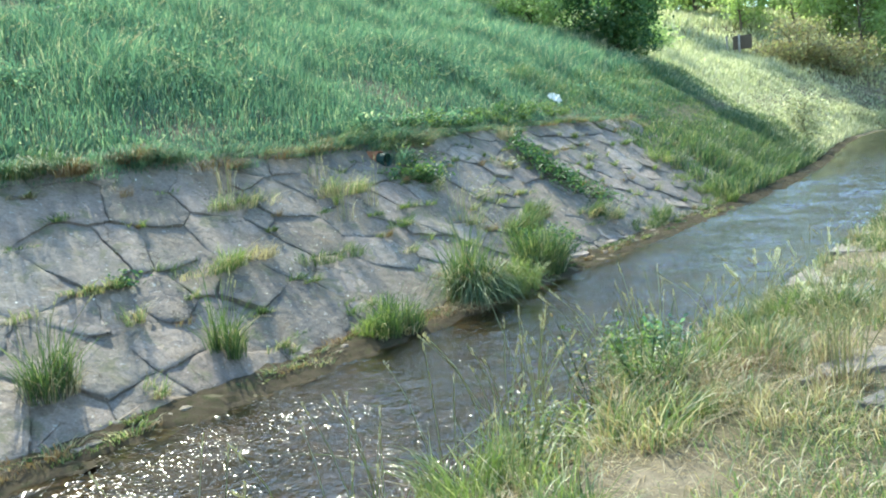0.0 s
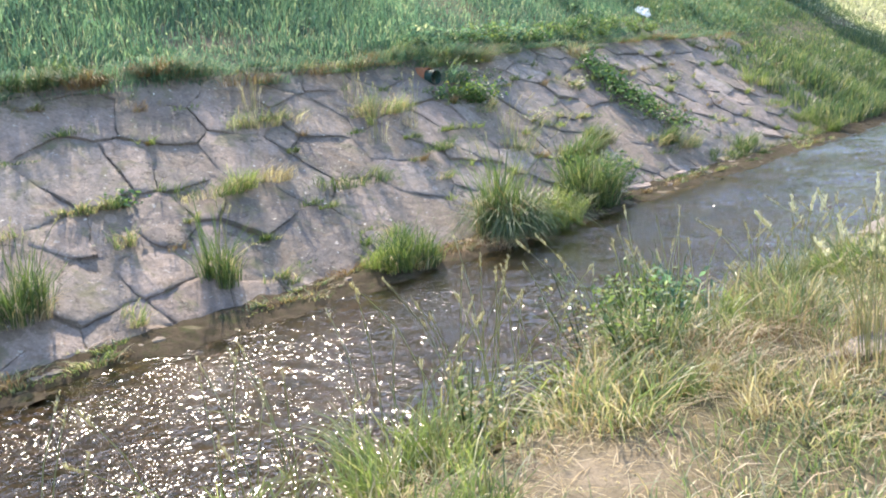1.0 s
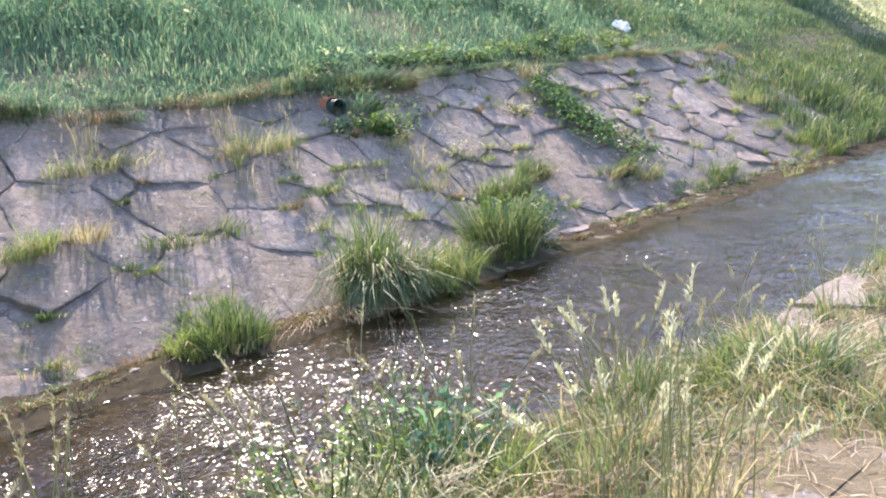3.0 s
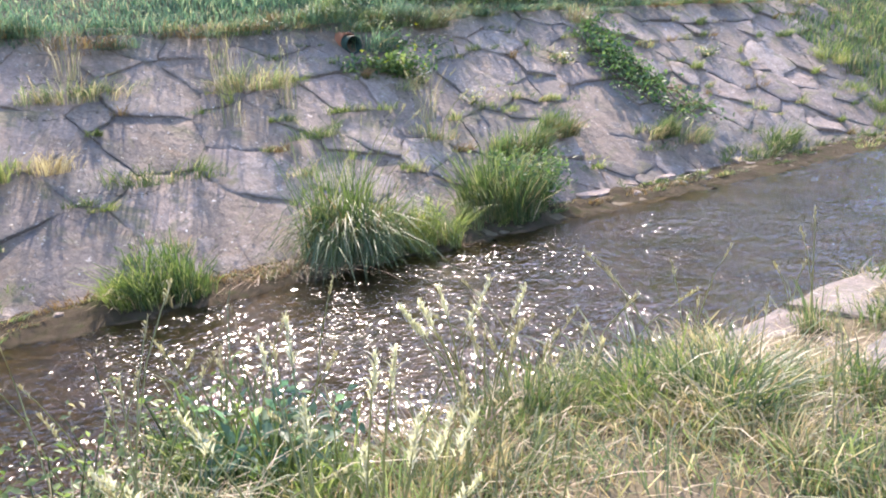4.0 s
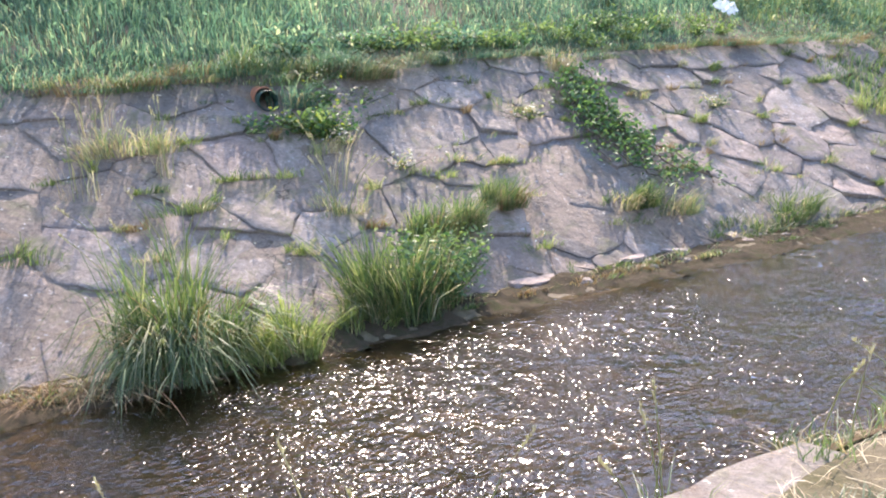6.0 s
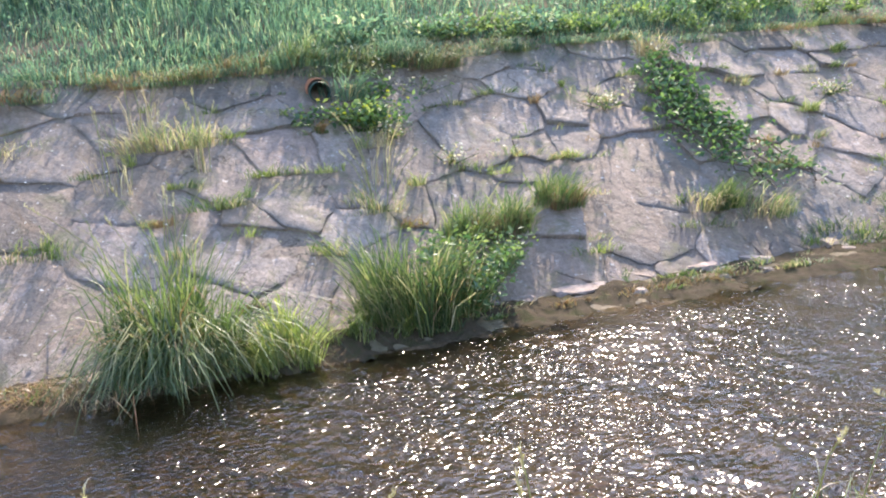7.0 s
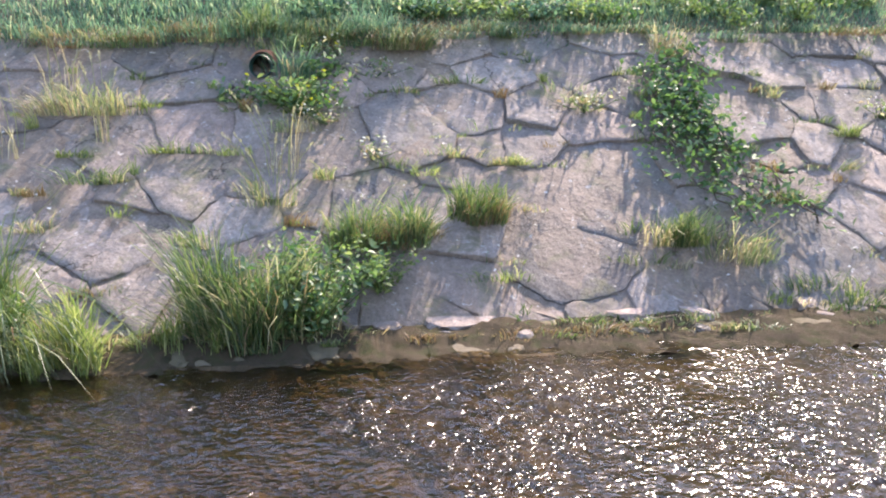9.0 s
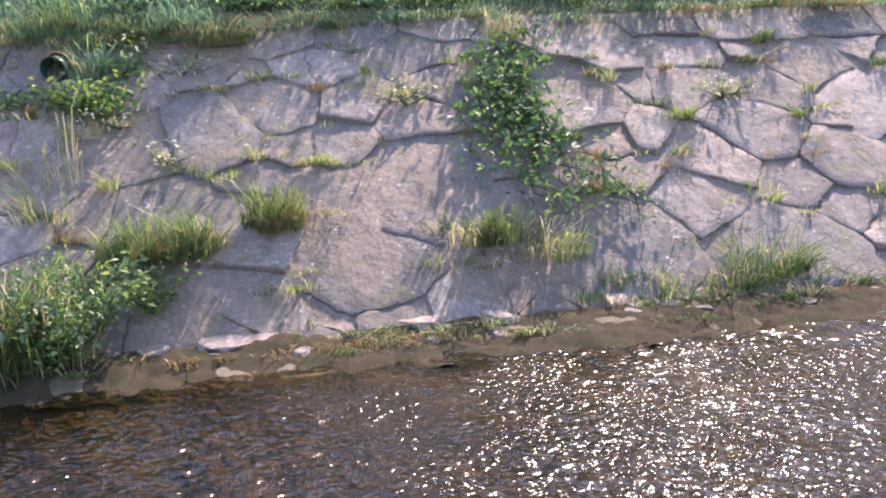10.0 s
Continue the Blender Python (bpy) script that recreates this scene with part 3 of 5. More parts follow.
boulder(wall_point(8.78, -0.22, 0.02), (0.09, 0.08, 0.05), PALE, "small pale pinkish stone lying at the water's edge", seed=1)
boulder(wall_point(9.36, 0.03, 0.012), (0.14, 0.25, 0.035), PALE, "broken pale pink stone at the foot of the paving", seed=2)
boulder(wall_point(8.97, 0.0, 0.015), (0.07, 0.09, 0.045), PALE, "small pale pinkish stone lying at the water's edge", seed=3)
boulder(wall_point(10.36, 0.05, 0.012), (0.08, 0.12, 0.035), PALE, "broken pale pink stone at the foot of the paving", seed=4)
boulder(wall_point(10.78, 0.04, 0.012), (0.06, 0.1, 0.035), PALE, "broken pale pink stone at the foot of the paving", seed=5)
boulder(wall_point(11.45, 0.06, 0.015), (0.07, 0.08, 0.05), PALE, "small pale pinkish stone lying at the water's edge", seed=6)
draw = random.Random(21)
for k in range(54):
    u = draw.uniform(1.6, 14.6)
    boulder(on_land(draw.uniform(-5.02, -4.8), u, -0.004), (draw.uniform(0.025, 0.06), draw.uniform(0.03, 0.09), draw.uniform(0.02, 0.035)),
            STONE, "small grey rubble stone at the waterline", "rubble along the waterline", seed=k + 10)

# ---- plants ----
def disc(n, radius, power=0.5):
    r, a = radius * rng.uniform(0, 1, n) ** power, rng.uniform(0, 2 * np.pi, n)
    return np.stack([r * np.cos(a), r * np.sin(a)], 1)


def tuft_blades(n, radius, height, spread, width, droop=0.35, bias=(0.0, 0.0), stretch=(1, 1)):
    k = max(4, min(14, n // 22))
    hub, pull, tall = disc(k, radius), rng.normal(0, spread * 0.38, (k, 2)), rng.uniform(0.6, 1.12, k)
    pick = rng.integers(0, k, n)
    spot = hub[pick] + disc(n, radius * 0.42, 0.8)
    root = spot * np.array(stretch)
    h = height * (0.2 + 0.8 * rng.uniform(0, 1, n) ** 1.2) * (1.12 - 0.42 * np.linalg.norm(spot, axis=1) / (radius * 1.4)) * tall[pick]
    h *= np.where(rng.uniform(0, 1, n) < 0.06, 1.35, 1.0)
    lean = root / max(radius, 1e-3) * spread * 0.4 + pull[pick] + rng.normal(0, spread * 0.5, (n, 2)) * rng.uniform(0.3, 1.5, (n, 1)) + np.array(bias)
    p = np.concatenate([root, np.full((n, 1), -0.03)], 1)
    return blade_arrays(p, h, lean, width * rng.uniform(0.6, 1.2, n), droop)


def seed_stalk(parent, root, h, reach, stalk_material, head=0.18, full=1.0):
    """One thin stalk with a loose drooping head of seeds."""
    line = [Vector((root[0] + reach[0] * t ** 2, root[1] + reach[1] * t ** 2, h * (t - 0.12 * t ** 3) - 0.02)) for t in (0, 0.35, 0.7, 0.9, 1.0)]
    stalk = part("stalk", mesh_of("stalk", *tube_arrays(line, (0.0035, 0.003, 0.0024, 0.0018, 0.001), 3), stalk_material), parent)
    m = round(23 * full)
    t = rng.uniform(0, 1, m)
    top, below = np.array(line[4]), np.array(line[4]) * (1 - head / h * 1.4) + np.array(line[2]) * (head / h * 1.4)
    c = below[None] + (top - below)[None] * t[:, None] * 1.05
    out = np.concatenate([disc(m, 0.013 * full) * (1.15 - t)[:, None], np.zeros((m, 1))], 1)
    v = blade_arrays(c + out * 0.2, np.full(m, 0.03 * max(1, 0.55 * full)) * rng.uniform(0.6, 1.2, m), out[:, :2] * 16 / max(1, 0.6 * full) + rng.normal(0, 0.3, (m, 2)), np.full(m, 0.004 * max(1, 0.35 * full)), 0.3)
    part("seed_head", mesh_of("seed_head", *v, PLUME if full > 1.9 else SEED), stalk, "pale feathery seed head")


def seed_stalks(parent, n, radius, height, spread, bias=(0, 0), material=None, full=1.0):
    for root in disc(n, radius):
        h = height * rng.uniform(0.75, 1.05)
        seed_stalk(parent, root, h, root * 1.2 + rng.normal(0, spread, 2) * h + np.array(bias) * h, material or MIXED, 0.18 * full ** 0.5, full)


def tussock(place, label, green, n=260, radius=0.14, height=0.5, spread=0.5, width=0.008, straw=0, straw_material=None, stalks=0, stalk_height=0.9, bias=(0, 0), stretch=(1, 1), group="", droop=0.35, full=1.0):
    ob = thing("grass_tussock", place, label, "grass", group)
    tall = min(1.0, max(0.0, (height - 0.25) / 0.3))
    part("foliage", mesh_of("foliage", *tuft_blades(round(n * (0.8 + 1.3 * tall)), radius * (1.25 - 0.2 * tall), height * (1.1 + 0.35 * tall), spread * (1.2 - 0.3 * tall), width * (0.7 + 0.1 * tall), droop, bias, stretch), green), ob, kind="stuff")
    if straw:
        part("dry_foliage", mesh_of("dry_foliage", *tuft_blades(round(straw * 1.6), radius * 1.1, height * 0.95, spread * 1.3, width * 0.8, 0.5, bias, stretch), straw_material or STRAW), ob, "dry straw-coloured blades", "stuff")
    seed_stalks(ob, stalks, radius, stalk_height * 1.1, 0.16, bias, full=full)
    return ob


def leafy_plant(place, label, radius, height, n, size, material=None, stems=7, tilt=(0, 0), flowers=0, flower_material=None):
    """A broad-leaved weed: stems that part, leaves all along them."""
    ob = thing("leafy_plant", place, label, "plant")
    tubes, where = [], []
    for tip in disc(stems, radius):
        h = height * rng.uniform(0.6, 1.0)
        line = [Vector((tip[0] * t + tilt[0] * h * t * t, tip[1] * t + tilt[1] * h * t * t, h * t - 0.02)) for t in (0, 0.4, 0.75, 1.0)]
        tubes.append(tube_arrays(line, (0.006, 0.005, 0.003, 0.002), 4))
        t = rng.uniform(0.15, 1.0, n // stems)
        c = np.stack([tip[0] * t + tilt[0] * h * t * t, tip[1] * t + tilt[1] * h * t * t, h * t], 1) + rng.normal(0, size * 1.5, (len(t), 3))
        c[:, 2] = np.maximum(c[:, 2], 0.01)
        where.append(c)
    part("stem", mesh_of("stem", *joined(tubes), SEDGE), ob)
    c = np.concatenate(where)
    part("foliage", mesh_of("foliage", *leaf_arrays(c, size * rng.uniform(0.5, 1.2, len(c))), material or LEAF), ob, kind="stuff")
    if flowers:
        me = mesh_of("flower", *leaf_arrays(rng.normal(0, size * 0.15, (4, 3)), np.full(4, size * 0.5), 2.0), flower_material or YELLOW)
        for q in c[rng.choice(len(c), flowers)]:
            part("flower", me, ob).location = (q[0], q[1], q[2] + size)
    return ob


# on the paved bank, by the water

OUT = (0.35, 0.0)
tussock(on_land(-4.74, 6.85), "large arching dark green sedge tussock at the water's edge", SEDGE, 760, 0.2, 0.88, 0.58, 0.01, 120, RUST, bias=(0.12, 0), stretch=(1, 1.3), droop=0.92)
tussock(on_land(-4.76, 6.82), "long pale arching blades of the large sedge tussock", ARCHING, 240, 0.2, 0.66, 0.7, 0.012, 0, STRAW, bias=(0.12, -0.05), stretch=(1, 1.3), droop=1.0)
tussock(on_land(-4.86, 6.8), "upright blades at the back of the large sedge tussock", SEDGE, 300, 0.2, 0.9, 0.34, 0.009, 60, STRAW, stalks=10, stalk_height=1.05, bias=(0.08, 0), stretch=(1, 1.3), droop=0.3)
tussock(on_land(-4.7, 7.36), "yellow-green grass tussock leaning over the water", LIME, 420, 0.17, 0.52, 0.42, 0.009, 60, bias=(0.2, 0), droop=0.4)
tussock(on_land(-4.86, 7.74), "small bright lime grass tuft at the water's edge", LIME, 170, 0.11, 0.28, 0.6, 0.008, bias=OUT)
tussock(on_land(-4.88, 8.15), "dense dark green grass tussock at the water's edge", SEDGE, 620, 0.2, 0.74, 0.36, 0.009, 60, bias=(0.02, 0), stretch=(1, 1.3))
tussock(on_land(-4.92, 8.3), "green and straw grass mixed with leafy weeds", MIXED, 420, 0.24, 0.58, 0.45, 0.008, 120, bias=(0.1, 0), stretch=(1, 1.3))
tussock(on_land(-4.84, 7.95), "yellowish grass beside the dark tussock", LIME, 220, 0.14, 0.4, 0.5, 0.008, bias=(0.3, 0))
leafy_plant(on_land(-4.88, 8.55), "dark leafy weed with broad glossy leaves by the water", 0.45, 0.5, 1500, 0.026, stems=34, flowers=3, flower_material=PETAL)
leafy_plant(wall_point(8.62, 0.35), "leafy weed with yellowish leaves on the paving", 0.4, 0.34, 520, 0.024, BRIGHT, stems=18)
leafy_plant(wall_point(8.95, 0.3), "low leafy weed with yellowish leaves on the paving", 0.28, 0.3, 380, 0.026, BRIGHT, stems=12)
leafy_plant(wall_point(8.42, 2.1), "sprawling leafy weed below the drain pipe", 0.34, 0.16, 420, 0.034, BRIGHT, 14, flowers=8)
leafy_plant(wall_point(7.98, 2.15), "small leafy weed under the drain pipe", 0.16, 0.1, 100, 0.034, LEAF, 7)
tussock(wall_point(8.36, 2.5), "green grass beside the drain pipe", MEADOW, 240, 0.18, 0.34, 0.5, 0.008, 40, bias=(0.4, 0))
tussock(on_land(-4.84, 5.42), "dark green grass tussock at the water's edge", SEDGE, 520, 0.2, 0.48, 0.4, 0.009, 40, bias=(0.2, 0), stretch=(1, 1.3))
tussock(on_land(-4.84, 5.18), "bright lime grass tuft at the water's edge", LIME, 230, 0.13, 0.34, 0.5, 0.008, bias=OUT)
tussock(on_land(-4.8, 6.1), "small green grass tuft among dead stems", SEDGE, 90, 0.09, 0.22, 0.7, 0.008, 40, RUST, bias=OUT)
tussock(on_land(-4.8, 6.45), "mat of russet dead grass at the water's edge", RUST, 300, 0.22, 0.3, 1.0, 0.007, 160, STRAW, bias=(0.6, 0), droop=0.75, stretch=(1, 1.4))
tussock(wall_point(2.6, 0.45), "green grass tussock in a joint of the paving", SEDGE, 200, 0.15, 0.6, 0.5, 0.008, 70, stalks=6, stalk_height=0.7, bias=(0.15, 0))
tussock(wall_point(3.98, 0.3), "upright green grass tuft in a joint of the paving", SEDGE, 150, 0.11, 0.62, 0.42, 0.008, 50, stalks=5, stalk_height=0.75, bias=(0.15, 0))
leafy_plant(wall_point(3.73, 1.32), "low rosette of green leaves in a joint", 0.14, 0.1, 60, 0.035, stems=6)
tussock(wall_point(3.5, 0.92), "small half-dry grass tuft in a joint", MIXED, 120, 0.08, 0.28, 0.6, 0.008, 40, bias=(0.3, 0))
tussock(wall_point(3.26, 0.18), "small half-dry grass tuft in a joint", MIXED, 130, 0.1, 0.26, 0.6, 0.008, 40, bias=(0.3, 0))
tussock(wall_point(4.5, 0.15), "small green grass tuft in a joint", SEDGE, 90, 0.07, 0.2, 0.6, 0.008, 20, bias=(0.3, 0))
tussock(wall_point(5.05, 1.32), "straw-yellow dry grass tuft on the paving", STRAW, 220, 0.13, 0.3, 0.6, 0.007, bias=(0.4, 0), stretch=(0.7, 1.5))
tussock(wall_point(4.45, 1.28), "wide low green grass patch on the paving", SEDGE, 280, 0.2, 0.28, 0.55, 0.007, 90, bias=(0.35, 0), stretch=(0.7, 1.6))
tussock(wall_point(4.78, 1.3), "yellow-green grass tuft on the paving", LIME, 260, 0.13, 0.3, 0.5, 0.007, 50, bias=(0.3, 0), stretch=(0.7, 1.5))
tussock(wall_point(4.46, 2.55), "small russet dry grass tuft", RUST, 160, 0.1, 0.2, 0.6, 0.007, bias=(0.3, 0), stretch=(0.8, 1.4))
tussock(wall_point(5.6, 2.1), "half-dry grass patch on the paving", MIXED, 460, 0.23, 0.34, 0.55, 0.007, 120, bias=(0.35, 0), stretch=(0.7, 1.6))
tussock(wall_point(6.98, 2.06), "half-dry grass patch on the paving", MIXED, 440, 0.22, 0.36, 0.55, 0.007, 130, bias=(0.35, 0), stretch=(0.7, 1.6))
tussock(wall_point(5.88, 1.06), "wide low green grass patch in a joint", SEDGE, 440, 0.22, 0.28, 0.6, 0.008, 40, bias=(0.35, 0), stretch=(0.6, 1.8))
tussock(wall_point(6.89, 0.9), "low green grass tuft in a joint", MIXED, 130, 0.1, 0.2, 0.6, 0.008, 20, bias=(0.3, 0), stretch=(0.7, 1.6))
tussock(wall_point(7.35, 1.02), "small lime grass tuft in a joint", LIME, 80, 0.07, 0.16, 0.6, 0.008, bias=(0.3, 0))
tussock(wall_point(7.86, 0.75), "straw-yellow grass tuft in a joint", LIME, 120, 0.09, 0.2, 0.7, 0.007, 60, bias=(0.3, 0))
tussock(wall_point(8.85, 0.72), "half-dry grass tuft on the paving", OLIVE, 320, 0.15, 0.42, 0.5, 0.008, 160, RUST, bias=(0.4, 0))
tussock(wall_point(9.15, 0.72), "russet and green grass tuft on the paving", OLIVE, 340, 0.15, 0.42, 0.5, 0.008, 240, RUST, bias=(0.45, 0))
tussock(wall_point(9.62, 0.9), "green grass tuft with dry blades hanging below", SEDGE, 400, 0.14, 0.42, 0.45, 0.008, 240, RUST, bias=(0.35, 0))
tussock(wall_point(10.85, 0.66), "green grass tuft on the paving", SEDGE, 460, 0.18, 0.37, 0.5, 0.008, 110, bias=(0.4, 0), stretch=(0.7, 1.5))
tussock(wall_point(11.2, 0.5), "thin green grass tuft on the paving", MIXED, 260, 0.16, 0.36, 0.5, 0.007, 60, bias=(0.4, 0))
tussock(wall_point(9.77, 0.05), "small green grass tuft at the water's edge", SEDGE, 110, 0.07, 0.2, 0.6, 0.008, bias=OUT)
for u, v, n, h in ((11.5, 0.16, 160, 0.16), (11.72, 0.2, 260, 0.24), (11.9, 0.12, 160, 0.18), (12.3, 0.14, 300, 0.3), (12.5, 0.24, 320, 0.36), (12.72, 0.1, 260, 0.28), (13.3, 0.08, 140, 0.16), (13.9, 0.12, 200, 0.22)):
    tussock(wall_point(u, v), "low dark green grass at the foot of the paving", SEDGE, n, 0.16, h, 0.6, 0.009, 20, bias=(0.3, 0), stretch=(0.8, 1.4), group="grass along the foot of the paving")
tussock(wall_point(13.25, 1.36), "small half-dry grass tuft in a joint", MIXED, 120, 0.1, 0.18, 0.6, 0.007, 40, bias=(0.3, 0), stretch=(0.7, 1.5))
tussock(wall_point(12.6, 2.3), "small russet grass tuft in a joint", RUST, 120, 0.1, 0.18, 0.6, 0.007, 40, bias=(0.3, 0))
tussock(wall_point(12.0, 2.2), "small half-dry grass tuft in a joint", MIXED, 130, 0.1, 0.2, 0.6, 0.007, 40, bias=(0.3, 0))
tussock(wall_point(10.55, 2.15), "small half-dry grass tuft in a joint", MIXED, 130, 0.1, 0.18, 0.6, 0.007, 40, bias=(0.3, 0))
leafy_plant(wall_point(8.45, 2.0), "trailing weed with pale leaves and yellow flowers below the drain pipe", 0.42, 0.24, 420, 0.03, stems=14, flowers=24)
leafy_plant(wall_point(8.62, 2.45), "trailing weed with pale leaves beside the drain pipe", 0.22, 0.2, 130, 0.032, stems=6, flowers=4)
tussock(wall_point(8.3, 1.1), "thin grass with small yellow flowers on the paving", MIXED, 150, 0.16, 0.34, 0.4, 0.006, 30, stalks=6, stalk_height=0.45, bias=(0.3, 0))
tussock(wall_point(8.42, 1.85), "thin pale grass on the paving", MIXED, 110, 0.16, 0.26, 0.5, 0.006, 60, bias=(0.3, 0))

for u, v in ((8.65, 1.9), (8.95, 1.5), (9.0, 2.45), (8.75, 2.75), (10.55, 2.0), (12.9, 1.9)):
    leafy_plant(wall_point(u, v), "sprawling pale weed with small white flowers on the paving", 0.3, 0.12, 110, 0.024, MIXED, 9, flowers=14, flower_material=PETAL)
for u, v in ((6.55, 1.6), (6.75, 2.3), (7.15, 1.75), (5.5, 2.4), (8.35, 1.35)):
    tussock(wall_point(u, v), "thin dry upright weed stems on the paving", STRAW, 16, 0.1, 0.5, 0.2, 0.005, stalks=5, stalk_height=0.6, bias=(0.1, 0), group="dry stems on the paving")
for u, v, h in ((14.6, 0.15, 0.3), (14.9, 0.45, 0.36), (15.2, 0.1, 0.4), (14.75, 0.9, 0.3), (15.1, 1.5, 0.4)):
    tussock(wall_point(u, v), "bright lime grass at the end of the paving", LIME, 300, 0.2, h, 0.5, 0.009, 40, bias=(0.25, 0), group="grass at the end of the paving")

# the weed that climbs down the paving
vine = thing("creeping_vine", wall_point(11.4, 2.7), "dark green creeping vine trailing down the stone paving", "vine")
tubes, leaves = [], []
draw = random.Random(8)
ORIGIN = wall_point(11.4, 2.7)
for k in range(16):
    u, v, line = 11.4 + draw.gauss(0, 0.1), 2.75 - draw.uniform(0, 1.0), []
    steps = draw.randint(8, 15)
    for s in range(steps):
        w = 0.05 + 0.05 * abs(math.sin(s * 1.3 + k))
        line.append(wall_point(u, v, w) - ORIGIN)
        for _ in range(9):
            leaves.append(wall_point(u + draw.gauss(0, 0.085), v + draw.gauss(0, 0.07), w + draw.uniform(-0.02, 0.1)) - ORIGIN)
        v -= draw.uniform(0.09, 0.16)
        u += draw.gauss(-0.03 if v > 1.6 else 0.035, 0.045)
        if v < 0.6:
            break
    if len(line) > 2:
        tubes.append(tube_arrays(line, [0.006] * len(line), 4))
part("stem", mesh_of("stem", *joined(tubes), BARK), vine)
leaves = np.array([tuple(q) for q in leaves])
part("foliage", mesh_of("foliage", *leaf_arrays(leaves, rng.uniform(0.018, 0.042, len(leaves))), LEAF), vine, kind="stuff")
tussock(wall_point(11.42, 2.75), "tuft of pale dry stems at the top of the paving", STRAW, 120, 0.12, 0.42, 0.35, 0.008, 60, stalks=5, stalk_height=0.7, bias=(0.2, 0))

# ---- drain pipe ----
pipe = thing("drain_pipe", wall_point(8.16, 2.61, 0.0), "dark green plastic drain pipe sticking out of the bank", "pipe")
axis = Vector((1, -0.06, -0.05)).normalized()
part("tube", mesh_of("tube", *tube_arrays([axis * -0.3, axis * 0.0, axis * 0.15, axis * 0.156], (0.086, 0.086, 0.086, 0.083), 28), PIPE, True), pipe)
part("bore", mesh_of("bore", *tube_arrays([axis * 0.156, axis * 0.15, axis * -0.25, axis * -0.251], (0.083, 0.077, 0.077, 0.001), 28), PIPE, True), pipe)

up = Vector((0, 0, 0.016))
collar = tube_arrays([axis * -0.2 + up, axis * 0.02 + up, axis * 0.03 + up, axis * 0.032 + up], (0.1, 0.1, 0.096, 0.088), 28)
part("collar", mesh_of("collar", *collar, CLAY, True), pipe, "orange-red fired clay collar")

# ---- litter ----
draw = random.Random(3)
bm = bmesh.new()
bmesh.ops.create_grid(bm, x_segments=9, y_segments=7, size=0.135)
for v in bm.verts:
    v.co.z += 0.09 * noise.noise(v.co * 9) + 0.05 * noise.noise(v.co * 23) + 0.05
    v.co.x *= 1 + 0.4 * noise.noise(v.co * 6 + Vector((4, 0, 0)))
bmesh.ops.solidify(bm, geom=bm.faces[:], thickness=0.002)
me = bpy.data.meshes.new("crumpled_paper")
bm.to_mesh(me)
bm.free()
me.materials.append(PAPER)
litter = new("crumpled_paper", me)
litter.matrix_world = pose(-8.25, 14.9, float(land(-8.25, 14.9)) + 0.1, 25, 35, 30)
tagged(litter, "crumpled white sheet of paper caught in the grass", "litter")

# ---- near bank ----
NEAR = "tussocks on the near bank"
tussock(on_land(-2.12, 2.95), "large yellow-green grass tussock on the near bank", LIME, 560, 0.26, 0.46, 0.5, 0.009, 110, stalks=5, stalk_height=0.85, group=NEAR)
tussock(on_land(-2.3, 3.55), "thin tall seeding grass at the water's edge", MIXED, 170, 0.2, 0.5, 0.4, 0.008, 40, stalks=11, stalk_height=0.95, group=NEAR)
tussock(on_land(-1.76, 3.85), "dry grass tussock with green tips on the near bank", MIXED, 520, 0.22, 0.42, 0.65, 0.008, 320, group=NEAR)
tussock(on_land(-1.88, 4.35), "tall green grass tussock with arching blades by the water", MIXED, 520, 0.26, 0.5, 0.45, 0.008, 260, RUST, stalks=9, stalk_height=0.76, group=NEAR, droop=0.6)
tussock(on_land(-1.84, 4.5), "dark green grass in the middle of the tall tussock", OLIVE, 480, 0.28, 0.46, 0.5, 0.008, 120, RUST, group=NEAR, droop=0.6)
tussock(on_land(-1.7, 4.5), "tangle of broken brown and straw stems", RUST, 200, 0.24, 0.4, 1.1, 0.006, 260, STRAW, droop=0.5, group=NEAR)
tussock(on_land(-1.5, 5.1), "straw and reddish dry grass clump with green tips", MIXED, 300, 0.28, 0.42, 0.45, 0.006, 340, RUST, stalks=6, stalk_height=0.58, group=NEAR)
tussock(on_land(-1.85, 5.0), "bright lime grass tuft on the near bank", LIME, 220, 0.14, 0.36, 0.45, 0.009, group=NEAR)
tussock(on_land(-1.0, 4.35), "low spreading green grass on the near bank", SEDGE, 420, 0.34, 0.22, 0.8, 0.006, 120, stretch=(1, 1.4), group=NEAR)
leafy_plant(on_land(-1.95, 4.3), "tall weed with small pale flowers among the grass", 0.26, 0.56, 520, 0.018, BRIGHT, 16, flowers=12, flower_material=PETAL)
leafy_plant(on_land(-2.15, 3.3), "tall weed with small pale flowers among the grass", 0.2, 0.5, 200, 0.02, MIXED, 9, flowers=20, flower_material=PETAL)
tussock(on_land(-2.15, 4.95), "green rushes with small leaves by the water", SEDGE, 420, 0.24, 0.62, 0.35, 0.007, 60, stalks=7, stalk_height=0.8, group=NEAR)
for x, y in ((-2.42, 2.7), (-2.5, 3.15), (-2.45, 3.6), (-2.52, 4.1), (-2.38, 4.55), (-2.3, 2.2)):
    tussock(on_land(x, y, 0.02), "tall thin stalks with pale seed heads at the water's edge", MIXED, 40, 0.16, 0.4, 0.4, 0.007, 12, stalks=4, stalk_height=0.84, group="stalks at the near waterline", full=0.8)
leafy_plant(on_land(-2.25, 4.85), "pale leafy weed with small white flowers by the water", 0.26, 0.62, 620, 0.02, BRIGHT, 16, flowers=9, flower_material=PETAL)
